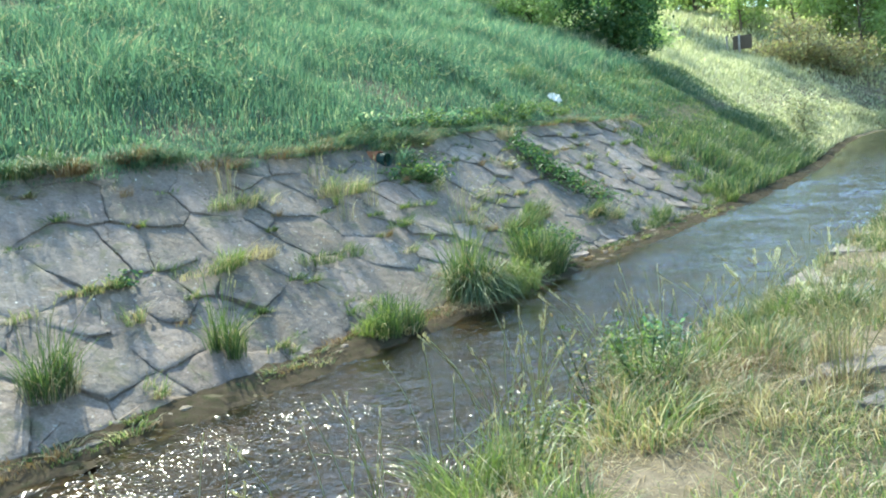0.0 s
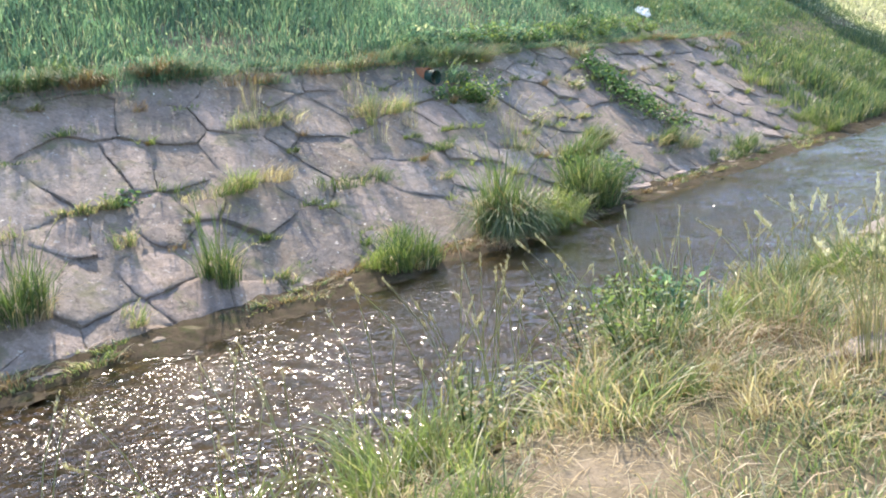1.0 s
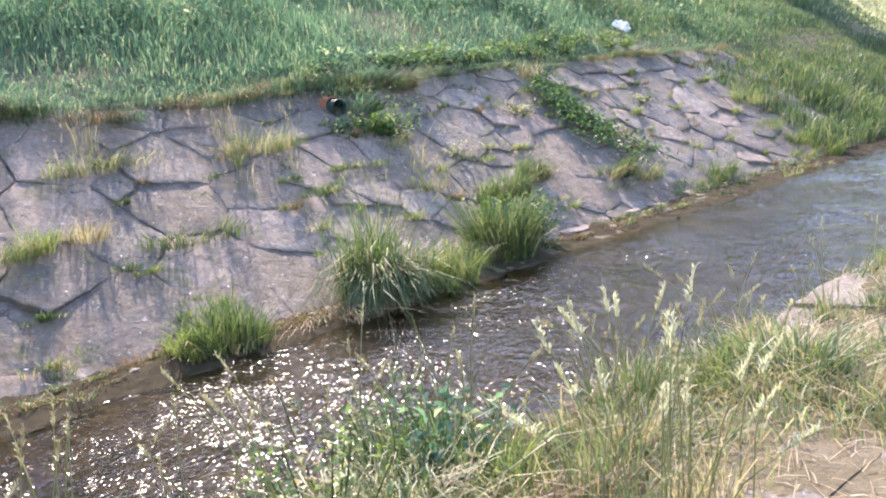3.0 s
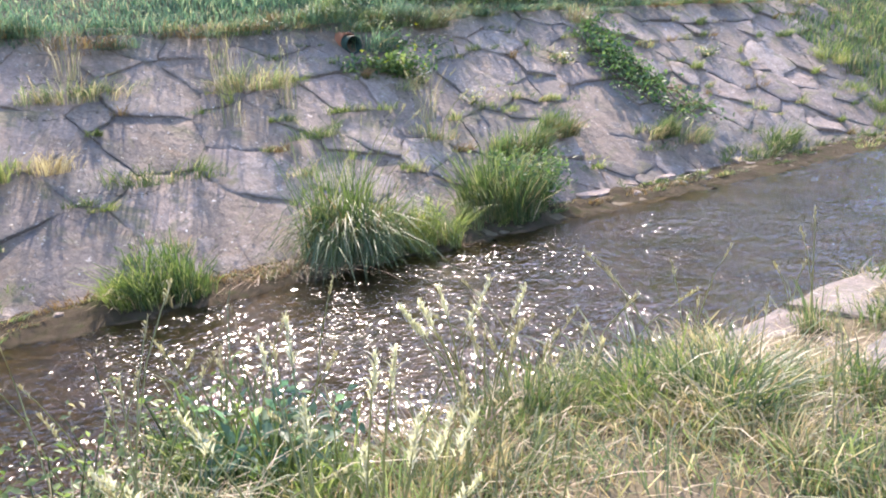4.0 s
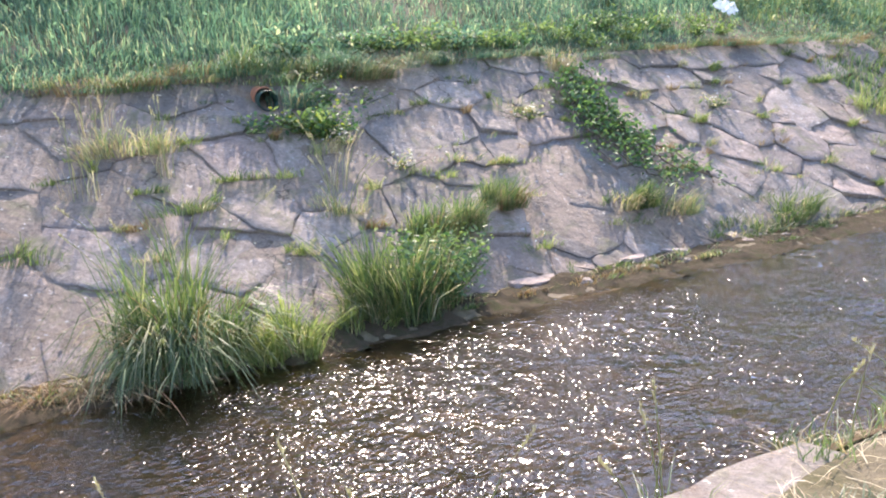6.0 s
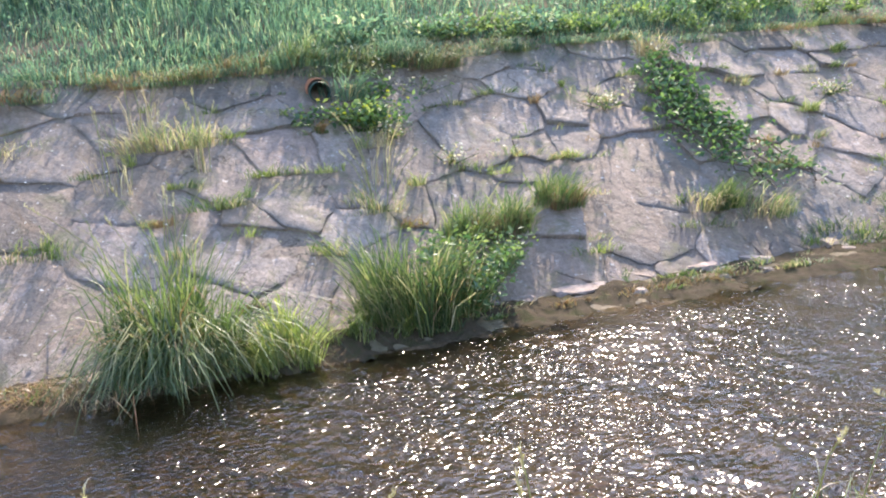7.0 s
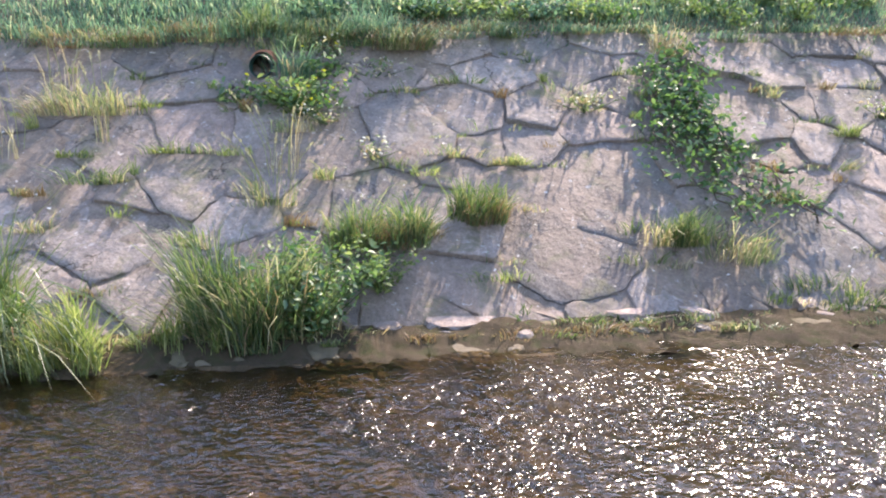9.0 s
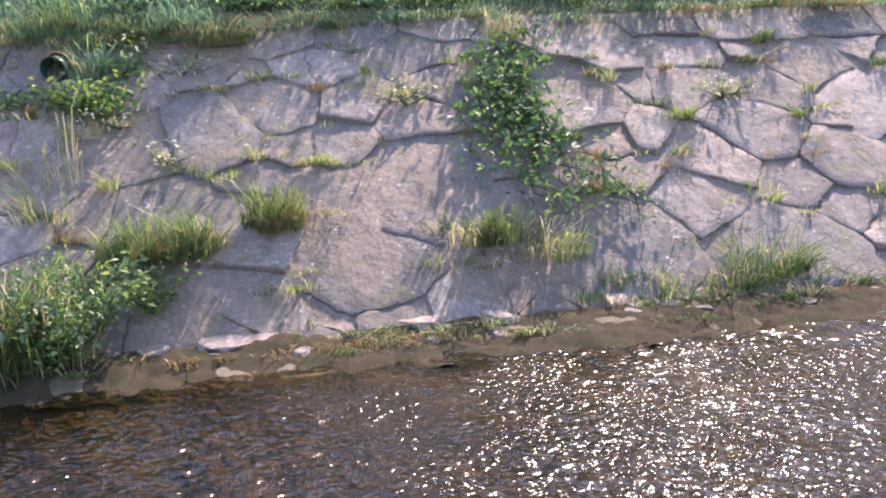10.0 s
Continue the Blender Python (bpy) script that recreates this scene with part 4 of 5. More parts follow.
tussock(on_land(-1.82, 5.6), "broad tussock of straw and green grass on the near bank", MIXED, 420, 0.28, 0.36, 0.55, 0.008, 420, RUST, stalks=3, stalk_height=0.55, group=NEAR)
tussock(on_land(-1.98, 5.95), "dense green grass tussock by the water", SEDGE, 460, 0.24, 0.42, 0.5, 0.008, 120, stalks=5, stalk_height=0.6, group=NEAR)
tussock(on_land(-1.5, 6.3), "spreading green grass tussock on the near bank", SEDGE, 620, 0.26, 0.42, 0.7, 0.009, 160, group=NEAR)
tussock(on_land(-1.0, 4.7), "tall dry grass with feathery pale seed heads", STRAW, 120, 0.13, 0.34, 0.35, 0.007, 70, RUST, stalks=15, stalk_height=0.82, group=NEAR, full=2.0)
tussock(on_land(-1.12, 5.2), "tall dry grass with feathery pale seed heads", STRAW, 160, 0.12, 0.4, 0.35, 0.007, 60, stalks=6, stalk_height=0.75, group=NEAR, full=1.6)
tussock(on_land(-2.05, 5.15), "bright lime grass tuft on the near bank", LIME, 200, 0.13, 0.3, 0.5, 0.009, group=NEAR)
leafy_plant(on_land(-2.12, 5.0), "pale leafy weed at the water's edge", 0.3, 0.55, 380, 0.034, MEADOW, 12)
leafy_plant(on_land(-2.42, 4.62), "pale leafy weed at the water's edge", 0.26, 0.72, 340, 0.02, MIXED, 10)
tussock(on_land(-1.95, 5.16), "bright lime grass tuft at the water's edge", LIME, 240, 0.13, 0.4, 0.45, 0.009, group=NEAR)
tussock(on_land(-1.62, 6.6), "half-dry grass tussock by the water", MIXED, 420, 0.26, 0.36, 0.55, 0.008, 340, stalks=3, stalk_height=0.5, group=NEAR)
tussock(on_land(-2.0, 6.2), "yellowish seeding grass by the water", MIXED, 360, 0.26, 0.38, 0.45, 0.008, 180, stalks=4, stalk_height=0.55, group=NEAR)
tussock(on_land(-1.55, 7.18), "straw tussock between the slabs", STRAW, 360, 0.2, 0.26, 0.9, 0.008, 120, MIXED, droop=0.55, group=NEAR)
tussock(on_land(-1.28, 6.95), "flattened dry straw tussock between the slabs", STRAW, 420, 0.22, 0.28, 1.0, 0.008, 160, droop=0.6, group=NEAR)
tussock(on_land(-1.45, 7.95), "round green grass tuft between the slabs", SEDGE, 420, 0.2, 0.26, 0.6, 0.008, 80, group=NEAR)
tussock(on_land(-1.75, 7.62), "thin upright grass tuft between the slabs", MIXED, 110, 0.08, 0.36, 0.35, 0.007, 20, stalks=2, stalk_height=0.6, group=NEAR)
tussock(on_land(-1.36, 6.45), "straw-coloured grass tussock on the near bank", MIXED, 360, 0.2, 0.36, 0.55, 0.008, 300, group=NEAR)
tussock(on_land(-1.25, 4.7), "dry straw grass tuft on the near bank", STRAW, 110, 0.14, 0.2, 0.7, 0.008, 30, stalks=2, stalk_height=0.5, group=NEAR)
tussock(on_land(-1.6, 9.6), "green grass tuft between the slabs", SEDGE, 320, 0.2, 0.3, 0.6, 0.008, 80, group=NEAR)
tussock(on_land(-1.5, 8.7), "green grass tuft between the slabs", MIXED, 260, 0.18, 0.26, 0.6, 0.008, 80, group=NEAR)
tussock(on_land(-2.35, 2.3), "yellow-green grass tussock at the water's edge", LIME, 460, 0.24, 0.42, 0.5, 0.009, 90, stalks=6, stalk_height=0.8, group=NEAR)
tussock(on_land(-2.3, 1.6), "seeding grass tussock at the water's edge", MIXED, 420, 0.26, 0.45, 0.5, 0.009, 90, stalks=8, stalk_height=0.8, group=NEAR)
for k in range(9):
    y = 10.3 + 1.1 * k
    tussock(on_land(-1.7 + 0.25 * math.sin(3.1 * k) + float(drift(y)), y), "green grass tussock along the near waterline", SEDGE if k % 2 else MIXED, 300, 0.24, 0.4, 0.55, 0.009, 80, group="tussocks along the near waterline")

tussock(on_land(-2.3, 4.3), "lime grass with broad arching blades at the water's edge", LIME, 70, 0.16, 0.62, 0.7, 0.017, droop=0.85, group=NEAR)
tussock(on_land(-2.2, 3.95), "lime grass with broad arching blades at the water's edge", LIME, 60, 0.15, 0.56, 0.7, 0.016, 20, droop=0.85, group=NEAR)
tussock(on_land(-1.75, 4.62), "bent straw stems lying over the grass", STRAW, 130, 0.2, 0.46, 1.2, 0.008, 60, RUST, stalks=6, stalk_height=0.6, droop=0.8, group=NEAR)
tussock(on_land(-1.62, 5.5), "tall pale plume grass on the near bank", STRAW, 90, 0.08, 0.42, 0.3, 0.007, 30, stalks=5, stalk_height=0.8, group=NEAR, full=2.2)

tussock(on_land(-0.8, 3.8), "low green grass on the near bank", SEDGE, 380, 0.3, 0.22, 0.8, 0.007, 60, stretch=(1, 1.4), group=NEAR)
tussock(on_land(-1.05, 4.0), "low lime-green grass on the near bank", LIME, 300, 0.28, 0.2, 0.8, 0.007, 60, stretch=(1, 1.4), group=NEAR)
for x, y, m in ((-1.98, 7.75, MIXED), (-2.0, 8.6, SEDGE), (-1.95, 9.2, MIXED), (-1.9, 10.0, SEDGE), (-2.02, 6.95, MIXED)):
    tussock(on_land(x, y), "grass tuft between the slabs and the water", m, 150, 0.13, 0.26, 0.6, 0.007, 50, stalks=2, stalk_height=0.5, group="tufts at the edge of the slabs")

for x, y in ((-1.3, 4.5), (-1.02, 4.48), (-1.15, 4.25)):
    tussock(on_land(x, y), "low green grass on the near bank", SEDGE, 300, 0.24, 0.15, 0.8, 0.007, 30, stretch=(1, 1.4), group=NEAR)

for x, y in ((-1.3, 3.55), (-1.62, 3.6), (-1.75, 3.2), (-1.25, 3.15), (-1.55, 3.05)):
    tussock(on_land(x, y), "sparse dry tuft on the bare soil", STRAW, 60, 0.12, 0.14, 1.0, 0.006, 50, RUST, droop=0.6, group="dry tufts on the bare soil")

BARE = [(-1.38, 4.86), (-0.62, 4.8), (-0.85, 5.1), (-0.8, 5.6), (-1.85, 7.4), (-1.85, 8.2), (-1.2, 7.55), (-1.5, 3.3)]
draw = random.Random(61)
for k in range(95):
    y = draw.uniform(1.6, 7.2) if k < 75 else draw.uniform(7.2, 13)
    x = draw.uniform(-2.15, -0.5) if k < 75 else draw.uniform(-1.7, -0.6)
    if any(math.hypot(x - a, y - d) < 0.5 for a, d in BARE):
        continue
    tussock(on_land(x, y), "wispy grass tuft on the near bank", draw.choice((MIXED, MIXED, LIME, STRAW, STRAW, SEDGE)), 150, 0.13, draw.uniform(0.18, 0.42), 0.6, 0.008, draw.choice((0, 40, 70)), stalks=draw.choice((0, 0, 1)), stalk_height=0.5, group="wispy tufts on the near bank")

# turf between the tussocks
n = 95000
px, py = rng.uniform(-2.1, 1.8, n), rng.uniform(0.5, 14.0, n)
mask = np.array([noise.noise((x * 0.9, y * 0.9, 3.0)) + 0.5 * noise.noise((x * 2.7, y * 2.7, 8.0)) for x, y in zip(px, py)])
keep = mask + np.clip(px + 1.7, 0, 1) * 0.25 > rng.uniform(-0.25, 0.4, n)
for a, d in BARE:
    keep &= np.hypot(px - a, py - d) > rng.uniform(0.22, 0.5, n)
px, py = px[keep], py[keep]
p = np.stack([px, py, land(px, py) - 0.01], 1)
turf = new("turf", blade_mesh("turf", MIXED, p, rng.uniform(0.06, 0.22, len(p)), rng.normal(0, 0.6, (len(p), 2)), rng.uniform(0.004, 0.007, len(p)), 0.4, lite=True))
tagged(turf, "short patchy green and straw turf on the near bank", "grass", kind="stuff")

n = 9000
px, py = rng.uniform(-2.0, 0.8, n), rng.uniform(1.5, 11.0, n)
p = np.stack([px, py, land(px, py) + rng.uniform(0.0, 0.02, n)], 1)
straw = new("straw_litter", blade_mesh("straw_litter", STRAW, p, np.full(n, 0.03), rng.normal(0, 3.0, (n, 2)), rng.uniform(0.003, 0.006, n), 0.6, lite=True))
tagged(straw, "dry straw lying on the near bank", "straw", kind="stuff")

n = 26000
px, py = rng.uniform(-1.9, 6.0, n), rng.uniform(-3.0, 14.0, n)
keep = (px > 1.6) | (py < 0.6)
px, py = px[keep], py[keep]
p = np.stack([px, py, land(px, py) - 0.01], 1)
rough_turf = new("rough_turf", blade_mesh("rough_turf", MIXED, p, rng.uniform(0.1, 0.3, len(p)), rng.normal(0, 0.5, (len(p), 2)), rng.uniform(0.006, 0.011, len(p)), 0.4, lite=True))
tagged(rough_turf, "rough green and straw grass up the near bank", "grass", kind="stuff")

# ---- far bank meadow ----
def meadow(name, label, n, x_range, y_range, height, width, material, thin=0.35):
    px, py = rng.uniform(*x_range, n), rng.uniform(*y_range, n)
    clump = np.array([noise.noise((x * 0.7, y * 0.7, 1.0)) for x, y in zip(px, py)])
    keep = clump > rng.uniform(-0.9, thin - 0.5, n)
    px, py, clump = px[keep], py[keep], clump[keep]
    px = px + drift(py)
    h = height * rng.uniform(0.4, 1.0, len(px)) * (1 + 0.8 * clump) * np.where(px > -3 + drift(py), 1, np.clip(np.where(py > 9.2, 0.14, 0.28) + np.abs(px - drift(py) + 7.5) * np.where(py > 9.2, 0.28, 0.42), 0.14, 1))
    p = np.stack([px, py, land(px, py) - 0.02], 1)
    turn = np.array([noise.noise((x * 1.3, y * 1.3, 5.0)) + 0.6 * noise.noise((x * 4, y * 4, 9.0)) for x, y in zip(px, py)]) * 7
    lean = rng.normal(0, 0.26, (len(px), 2)) + 0.16 * np.stack([np.cos(turn), np.sin(turn)], 1) + np.array([0.06, 0.0])
    ob = new(name, blade_mesh(name, material, p, h, lean, width * rng.uniform(0.6, 1.3, len(px)), 0.3, lite=True))
    return tagged(ob, label, "grass", kind="stuff")


meadow("meadow_grass", "tall dense blue-green meadow grass on the far bank", 190000, (-16.5, -7.42), (-1.5, 19.0), 0.62, 0.0092, MEADOW)
meadow("bank_fringe", "drooping green grass fringe along the top of the paving", 26000, (-7.95, -7.34), (-2.0, 17.2), 0.45, 0.009, MEADOW)
meadow("bank_fringe_dry", "reddish dry grass along the top of the paving", 500, (-7.75, -7.4), (-2.0, 17.0), 0.24, 0.008, RUST, 0.9)
# from here on the blades carry their sunshine in FAR_MEADOW's raised colours
meadow("far_meadow_grass", "tall straw-pale seeding grass with painted-in sunlight on the bank further on", 85000, (-20.0, -4.95), (24.5, 50.0), 0.75, 0.026, FAR_MEADOW)
meadow("green_bank_grass", "tall green grass on the bank past the paving", 48000, (-20.0, -8.0), (17.5, 27.5), 0.75, 0.015, MEADOW)
meadow("waterside_grass", "lush green grass at the stream's edge past the paving", 42000, (-9.6, -4.95), (15.2, 28.0), 0.8, 0.014, OLIVE)
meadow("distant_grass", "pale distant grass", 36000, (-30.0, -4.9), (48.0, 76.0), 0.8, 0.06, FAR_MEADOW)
meadow("near_far_grass", "green grass on the near bank further on", 26000, (-1.9, 6.0), (13.0, 48.0), 0.5, 0.016, MIXED)

n = 26000
px, py = rng.uniform(-16.0, -7.45, n), rng.uniform(-1.0, 19.0, n)
p = np.stack([px, py, land(px, py) + rng.uniform(0.05, 0.5, n)], 1)
weeds = new("meadow_weeds", mesh_of("meadow_weeds", *leaf_arrays(p, rng.uniform(0.008, 0.024, n), 0.4), MEADOW))
tagged(weeds, "small-leaved weeds and seed specks among the meadow grass", "weeds", kind="stuff")

# seeding stalks standing over the meadow
for u, x in ((3.4, -9.2), (5.6, -9.4), (7.0, -9.6), (9.6, -9.2), (11.2, -9.5), (12.6, -9.3), (15.4, -8.8), (16.8, -9.5), (4.2, -8.0), (5.1, -8.6), (6.3, -8.2), (7.6, -8.7), (8.9, -8.1), (10.4, -8.3), (11.8, -8.0), (13.0, -8.6), (2.9, -8.3), (14.2, -8.2), (3.6, -10.6), (6.1, -11.2), (8.3, -10.8), (10.6, -10.9), (12.9, -10.7), (9.2, -12.4), (12.0, -12.6), (14.6, -11.5), (4.8, -9.8), (15.9, -10.2), (6.9, -8.0), (17.6, -11.0)):
    ob = thing("seeding_grass", on_land(x, u), "pale seeding grass stalks in the meadow", "grass", "seeding grass in the meadow")
    seed_stalks(ob, 16, 1.1, 0.95, 0.15, material=MEADOW, full=1.5)
draw = random.Random(90)
for k in range(26):
    leafy_plant(on_land(draw.uniform(-11.5, -8.4), draw.uniform(1.5, 17.5)), "clump of leafy weeds among the meadow grass", draw.uniform(0.25, 0.5), draw.uniform(0.4, 0.75), 260, 0.032, MEADOW, 12)
leafy_plant(on_land(-7.75, 9.4), "patch of leafy weeds at the top of the paving", 0.5, 0.2, 420, 0.03, MEADOW, 16, flowers=24, flower_material=PETAL)
leafy_plant(on_land(-7.75, 10.4), "patch of leafy weeds at the top of the paving", 0.5, 0.2, 420, 0.035, MEADOW, 16, flowers=26, flower_material=PETAL)
leafy_plant(on_land(-7.7, 8.6), "patch of leafy weeds at the top of the paving", 0.4, 0.35, 260, 0.035, MEADOW, 12)

# pale petals and fluff that the wind has strewn
c = [tuple(wall_point(rng.uniform(2.2, 14.5), rng.uniform(0.1, 3.0), 0.03)) for _ in range(380)]
petals = new("strewn_petals", mesh_of("strewn_petals", *leaf_arrays(np.array(c), rng.uniform(0.007, 0.018, len(c)), 1.5), PETAL))
tagged(petals, "pale petals and fluff strewn over the paving", "petals", kind="stuff")

# ---- bushes and trees beyond ----
def tree(place, label, height, spread, leaves, size, material, trunk=0.12, low=0.15, name="tree", group=""):
    ob = thing(name, place, label, name, group)
    draw = random.Random(round(place[0] * 31 + place[1] * 17))
    limbs, tips = [tube_arrays([(0, 0, -0.1), (0.05 * height * draw.uniform(-1, 1), 0, height * 0.4), (0.08 * height * draw.uniform(-1, 1), 0.05 * height * draw.uniform(-1, 1), height * 0.85)], (trunk, trunk * 0.7, trunk * 0.15))], []
    for k in range(14):
        a, z0 = draw.uniform(0, 6.28), height * draw.uniform(low, 0.7)
        r = spread * draw.uniform(0.4, 1.0)
        z1 = min(height, z0 + height * draw.uniform(0.08, 0.35))
        end = (math.cos(a) * r, math.sin(a) * r, z1)
        limbs.append(tube_arrays([(0, 0, z0), (end[0] * 0.5, end[1] * 0.5, z0 * 0.4 + z1 * 0.6), end], (trunk * 0.35, trunk * 0.22, trunk * 0.06), 5))
        tips += [end, (end[0] * 0.6, end[1] * 0.6, z0 * 0.3 + z1 * 0.7 + 0.06 * height)]
    tips.append((0, 0, height * 0.9))
    if name == "bush":
        for k in range(22):
            a, r = draw.uniform(0, 6.28), spread * draw.uniform(0.3, 0.95)
            tips.append((math.cos(a) * r, math.sin(a) * r, height * draw.uniform(0.06, 0.5)))
    part("trunk", mesh_of("trunk", *joined(limbs), BARK, True), ob)
    t = np.array(tips)[rng.integers(0, len(tips), leaves)]
    c = t + rng.normal(0, 1, (leaves, 3)) * np.array([spread * 0.22, spread * 0.22, height * 0.085])
    c[:, 2] = np.maximum(c[:, 2], 0.05)
    part("crown", mesh_of("crown", *leaf_arrays(c, size * rng.uniform(0.5, 1.2, leaves), 0.3), material), ob, kind="stuff")
    return ob


tree(on_land(-11.9, 26.2), "dense dark green bush on the bank", 3.0, 1.4, 10000, 0.09, LEAF, 0.08, 0.01, "bush")
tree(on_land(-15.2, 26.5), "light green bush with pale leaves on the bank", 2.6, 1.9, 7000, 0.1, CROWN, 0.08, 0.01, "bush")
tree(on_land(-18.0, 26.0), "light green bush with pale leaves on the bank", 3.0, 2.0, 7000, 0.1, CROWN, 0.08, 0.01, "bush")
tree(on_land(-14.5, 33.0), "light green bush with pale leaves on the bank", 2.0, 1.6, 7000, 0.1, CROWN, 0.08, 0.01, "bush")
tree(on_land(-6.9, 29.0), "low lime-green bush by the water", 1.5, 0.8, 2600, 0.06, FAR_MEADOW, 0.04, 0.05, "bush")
tree(on_land(-13.0, 52.0), "russet shrub on the bank", 2.6, 2.2, 4500, 0.11, CROWN_RED, 0.07, 0.05, "bush")
tree(on_land(-10.5, 54.0), "russet shrub on the bank", 2.4, 2.0, 4000, 0.11, CROWN_RED, 0.07, 0.05, "bush")
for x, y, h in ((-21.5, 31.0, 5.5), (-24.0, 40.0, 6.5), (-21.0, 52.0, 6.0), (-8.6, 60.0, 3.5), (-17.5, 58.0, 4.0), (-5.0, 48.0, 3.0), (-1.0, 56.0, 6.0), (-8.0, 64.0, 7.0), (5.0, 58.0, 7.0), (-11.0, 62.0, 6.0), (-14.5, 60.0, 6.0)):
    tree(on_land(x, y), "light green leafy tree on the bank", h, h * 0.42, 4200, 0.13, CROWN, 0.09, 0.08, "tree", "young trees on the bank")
draw = random.Random(77)
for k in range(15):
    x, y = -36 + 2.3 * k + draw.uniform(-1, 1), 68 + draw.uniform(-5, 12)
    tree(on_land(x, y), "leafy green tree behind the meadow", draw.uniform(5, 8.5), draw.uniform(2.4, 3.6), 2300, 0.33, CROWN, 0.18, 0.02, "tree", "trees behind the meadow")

# two pale posts with a dark board, far off
stand = thing("notice_stand", on_land(-15.6, 50.0), "small stand of two pale wooden posts with a dark board", "stand")
for dx in (-0.35, 0.35):
    part("post", mesh_of("post", *tube_arrays([(dx, 0, -0.1), (dx, 0, 1.2), (dx, 0, 1.21)], (0.07, 0.065, 0.01), 8), WOOD), stand)
bm = bmesh.new()
bmesh.ops.create_cube(bm, size=1.0, matrix=Matrix.LocRotScale((0.5, 0.12, 0.75), None, (1.1, 0.06, 0.8)))
bmesh.ops.bevel(bm, geom=bm.edges[:], offset=0.015, segments=2, affect="EDGES")
me = bpy.data.meshes.new("board")
bm.to_mesh(me)
bm.free()
me.materials.append(BARK)
part("board", me, stand, "dark board")

# ---- the slabs themselves ----
centres = fill_stones(STONES_A + STONES_B + STONES_C, 9000)
LIFTED = {(10.24, 1.97), (11.85, 2.85), (12.19, 2.59), (11.71, 1.94), (4.74, 0.93), (13.27, 2.45)}   # stones that heave out at their lower edge
draw = random.Random(41)
corners = []
for i, (u, v, reach) in enumerate(centres):
    poly = stone_outline(i, centres, WALL_FROM, WALL_TO, -0.05, 3.08)
    if not poly:
        continue
    corners += [warped(x, y) for x, y in poly if 0.1 < y < 3.05]
    ragged = min(1.0, max(0.0, (u - 10.8) / 1.6))
    proud = draw.uniform(-0.004, 0.009 + 0.007 * ragged) + (0.014 if draw.random() < 0.12 else 0)
    across = max(math.hypot(x - u, y - v) for x, y in poly)
    lean = min(1.0, 0.3 / across)
    if (u, v) in LIFTED:
        slab_tip = (-0.09, -0.1)
    else:
        slab_tip = (lean * draw.gauss(0, 0.036 + 0.015 * ragged), lean * draw.gauss(-0.034 - 0.024 * ragged, 0.042))
    data = slab_mesh("stone", poly, STONE, draw, proud, slab_tip)
    if data:
        part("stone", data, bedding).matrix_world = WALL_POSE
# pale slabs of the near bank
near = strip("paving_near_bank", -2.02, -0.85, 1.0, 13.5, 20, 120, lambda a, b: land(a, b) + 0.004, SOIL)
tagged(near, "pale stone slabs half covered with soil along the near waterline", "stone paving", kind="structure")
centres = fill_centres([(7.42, -1.82), (8.2, -1.85), (5.12, -0.85), (5.66, -0.78), (4.82, -0.55), (5.25, -0.3), (7.6, -1.2), (6.95, -1.8)], 6.6, 13.4, -2.02, -1.2, 0.55, 4000)
for i, (u, v) in enumerate(centres):
    poly = cell(i, centres, 4.2, 13.4, -2.1, 0.1, 0.02, 1.0)
    wide, deep = (0.42, 0.32) if i < 8 else (draw.uniform(0.22, 0.42), draw.uniform(0.16, 0.32))
    poly = [(min(max(x, u - wide), u + wide), min(max(y, v - deep), v + deep)) for x, y in poly]
    if not poly or (i > 7 and draw.random() < 0.35):
        continue
    data = slab_mesh("slab", [(x, -y) for x, y in poly][::-1], SLAB, draw, 0.012, (draw.gauss(0, 0.02), -0.08 + draw.gauss(0, 0.02)), 0.1, 0.14)
    if data:
        part("slab", data, near).matrix_world = Matrix(((0, -1, 0, 0), (1, 0, 0, 0), (0, 0, 1, float(land(v, u)) - 0.012), (0, 0, 0, 1)))

# tiny weeds where the joints meet, moss and creeping weeds on the muddy ledge
draw = random.Random(15)
weeds = {m.name: [] for m in (MIXED, SEDGE, LIME, RUST)}


def sprout(material, place, *size, **kw):
    v, f = tuft_blades(*size, **kw)
    weeds[material.name].append((v + np.array(place), f))


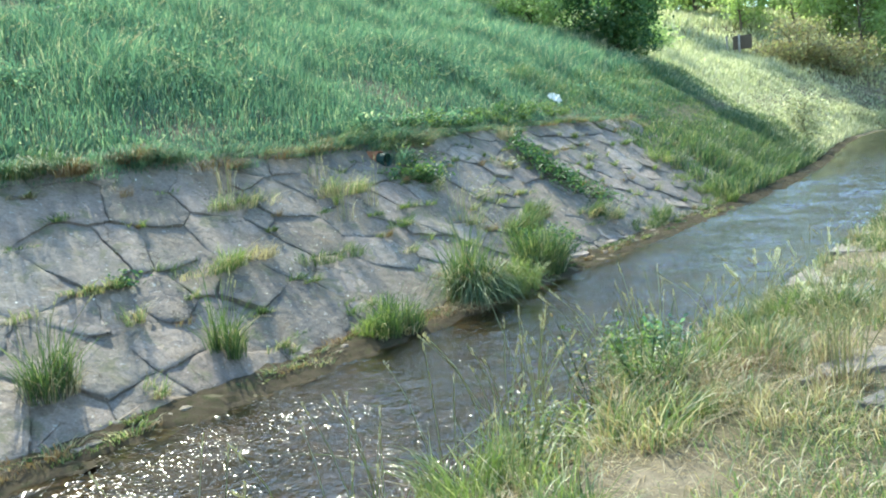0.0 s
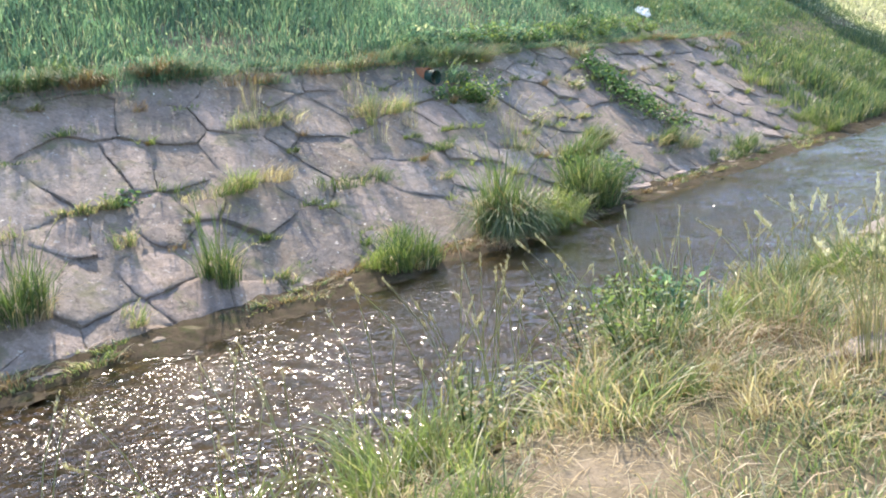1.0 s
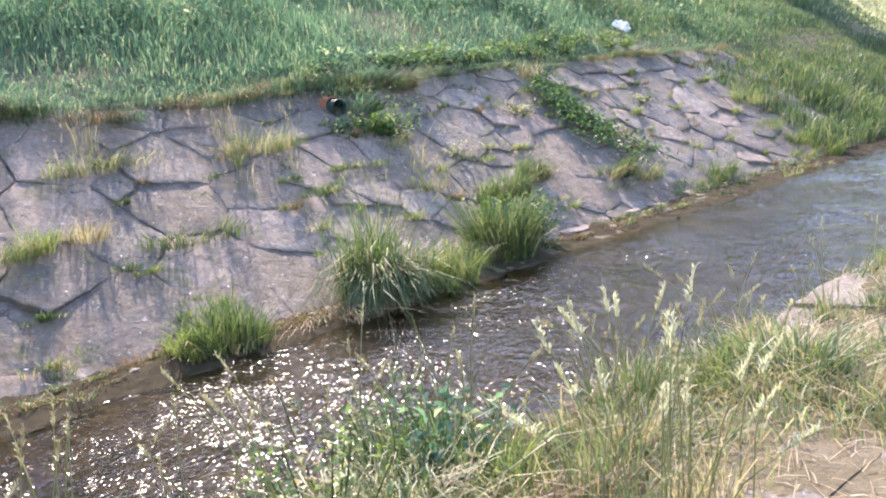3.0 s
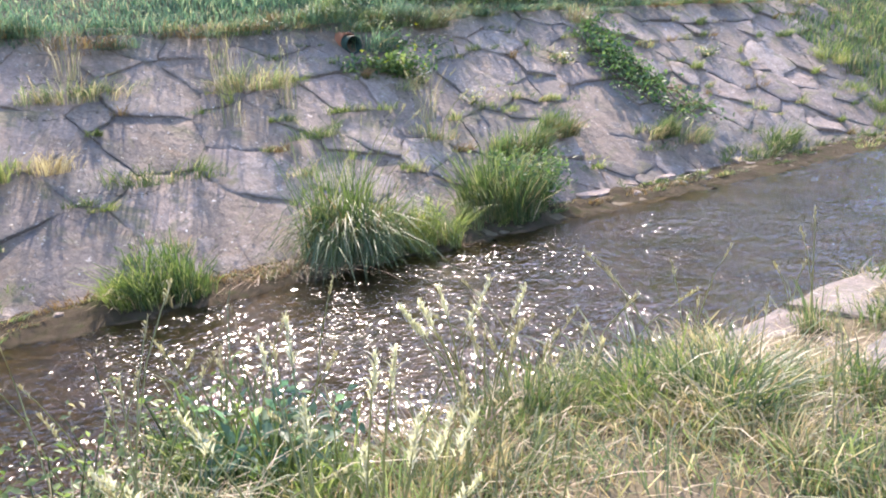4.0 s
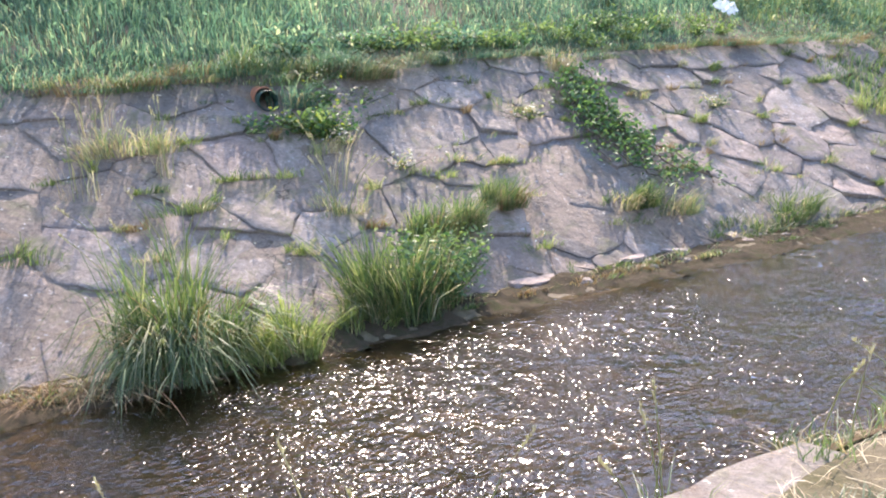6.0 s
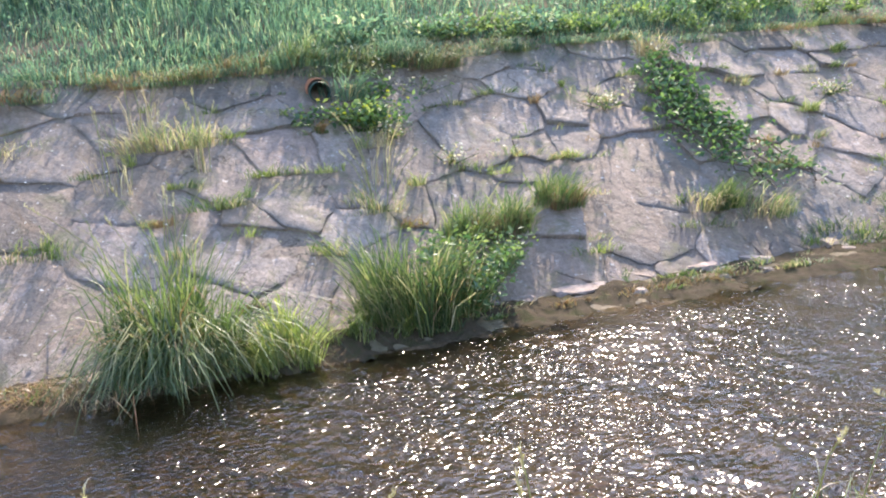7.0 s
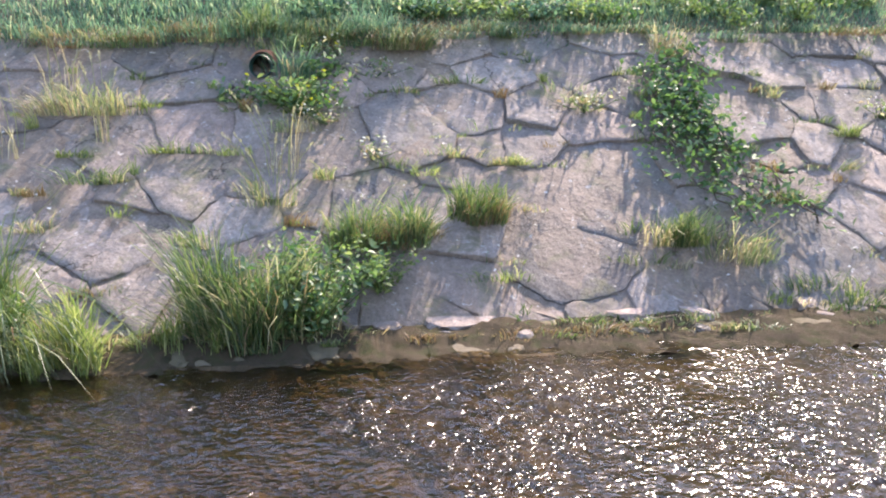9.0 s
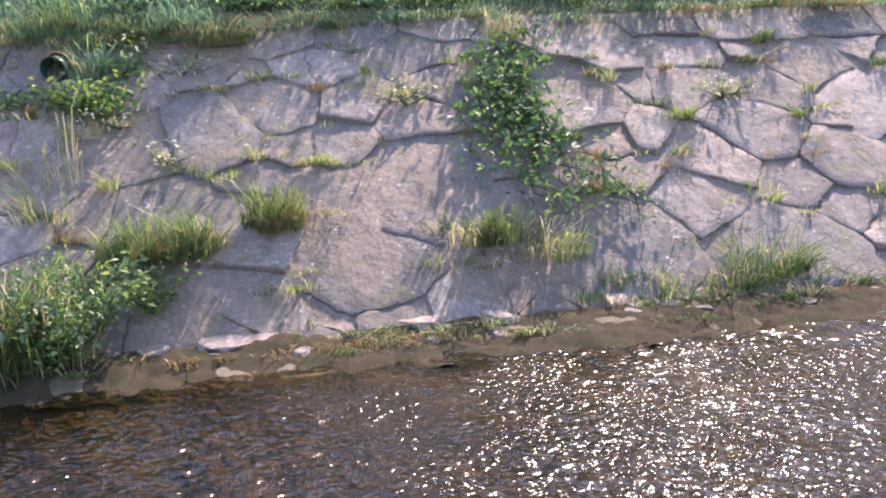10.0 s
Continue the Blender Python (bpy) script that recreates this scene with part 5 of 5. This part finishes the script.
for k in range(300):
    u, v = draw.choice(corners)
    sprout(draw.choice((MIXED, SEDGE, SEDGE, LIME, RUST, MIXED)), wall_point(u + draw.gauss(0, 0.04), v, 0.03), draw.randint(25, 110), draw.uniform(0.04, 0.12), draw.uniform(0.07, 0.22), 0.7, 0.006, bias=(0.4, 0), stretch=(0.7, draw.uniform(1, 2.6)))
for k in range(70):
    sprout(draw.choice((SEDGE, MIXED, MIXED, RUST)), on_land(draw.uniform(-4.98, -4.68), draw.uniform(1.8, 14.6), 0.04), draw.randint(50, 130), draw.uniform(0.06, 0.14), draw.uniform(0.05, 0.15), 0.9, 0.008, bias=(0.2, 0), stretch=(0.8, 2.2))
for material in (MIXED, SEDGE, LIME, RUST):
    tagged(new("joint_weeds", mesh_of("joint_weeds", *joined(weeds[material.name]), material)), "small weeds and moss in the joints of the paving", "weeds", kind="stuff")

# grass that hangs over the top of the paving in uneven clumps
draw = random.Random(29)


def overhang(u):
    """How far the turf has crept down over the stones."""
    wave = noise.noise((u * 0.9, 3.0, 1.0)) + 0.6 * noise.noise((u * 2.7, 7.0, 1.0))
    return 0.16 + 0.75 * max(0.0, wave) + 0.22 * math.exp(-((u - 8.5) / 0.7) ** 2) + 0.16 * math.exp(-((u - 6.9) / 0.9) ** 2)


for k in range(150):
    u = 0.6 + 0.108 * k + draw.uniform(-0.1, 0.1)
    dry = draw.random() < (0.6 if 6.3 < u < 7.7 or 4.5 < u < 4.9 or 9.2 < u < 9.6 else 0.25 if u > 11.8 else 0.1)
    if u > 9.3 and draw.random() < 0.4:
        continue
    low = overhang(u) * draw.uniform(0.0, 1.0) * (0.45 if u > 9.4 else 1.0)
    tussock(wall_point(u, 3.12 - low, 0.02), "reddish dry grass hanging over the top of the paving" if dry else "green grass hanging over the top of the paving", draw.choice((RUST, RUST, MIXED)) if dry else draw.choice((MEADOW, MEADOW, MEADOW, OLIVE, OLIVE)),
            draw.randint(130, 260), draw.uniform(0.1, 0.2), draw.uniform(0.16, 0.42 if u < 9.3 else 0.24), 0.6, 0.008, 40 if dry else 8, RUST, bias=(0.6 + 0.3 * draw.random(), 0), stretch=(0.9, 1.6), droop=0.75, group="clumps along the top of the paving")
for k in range(22):
    u = 9.3 + 0.24 * k + draw.uniform(-0.1, 0.1)
    leafy_plant(on_land(-7.62 - draw.uniform(0.0, 0.45), u), "low leafy weeds crowding the top edge of the paving", draw.uniform(0.2, 0.34), draw.uniform(0.12, 0.22), 170, 0.03, draw.choice((BRIGHT, BRIGHT, LEAF)), 9, tilt=(0.4, 0))
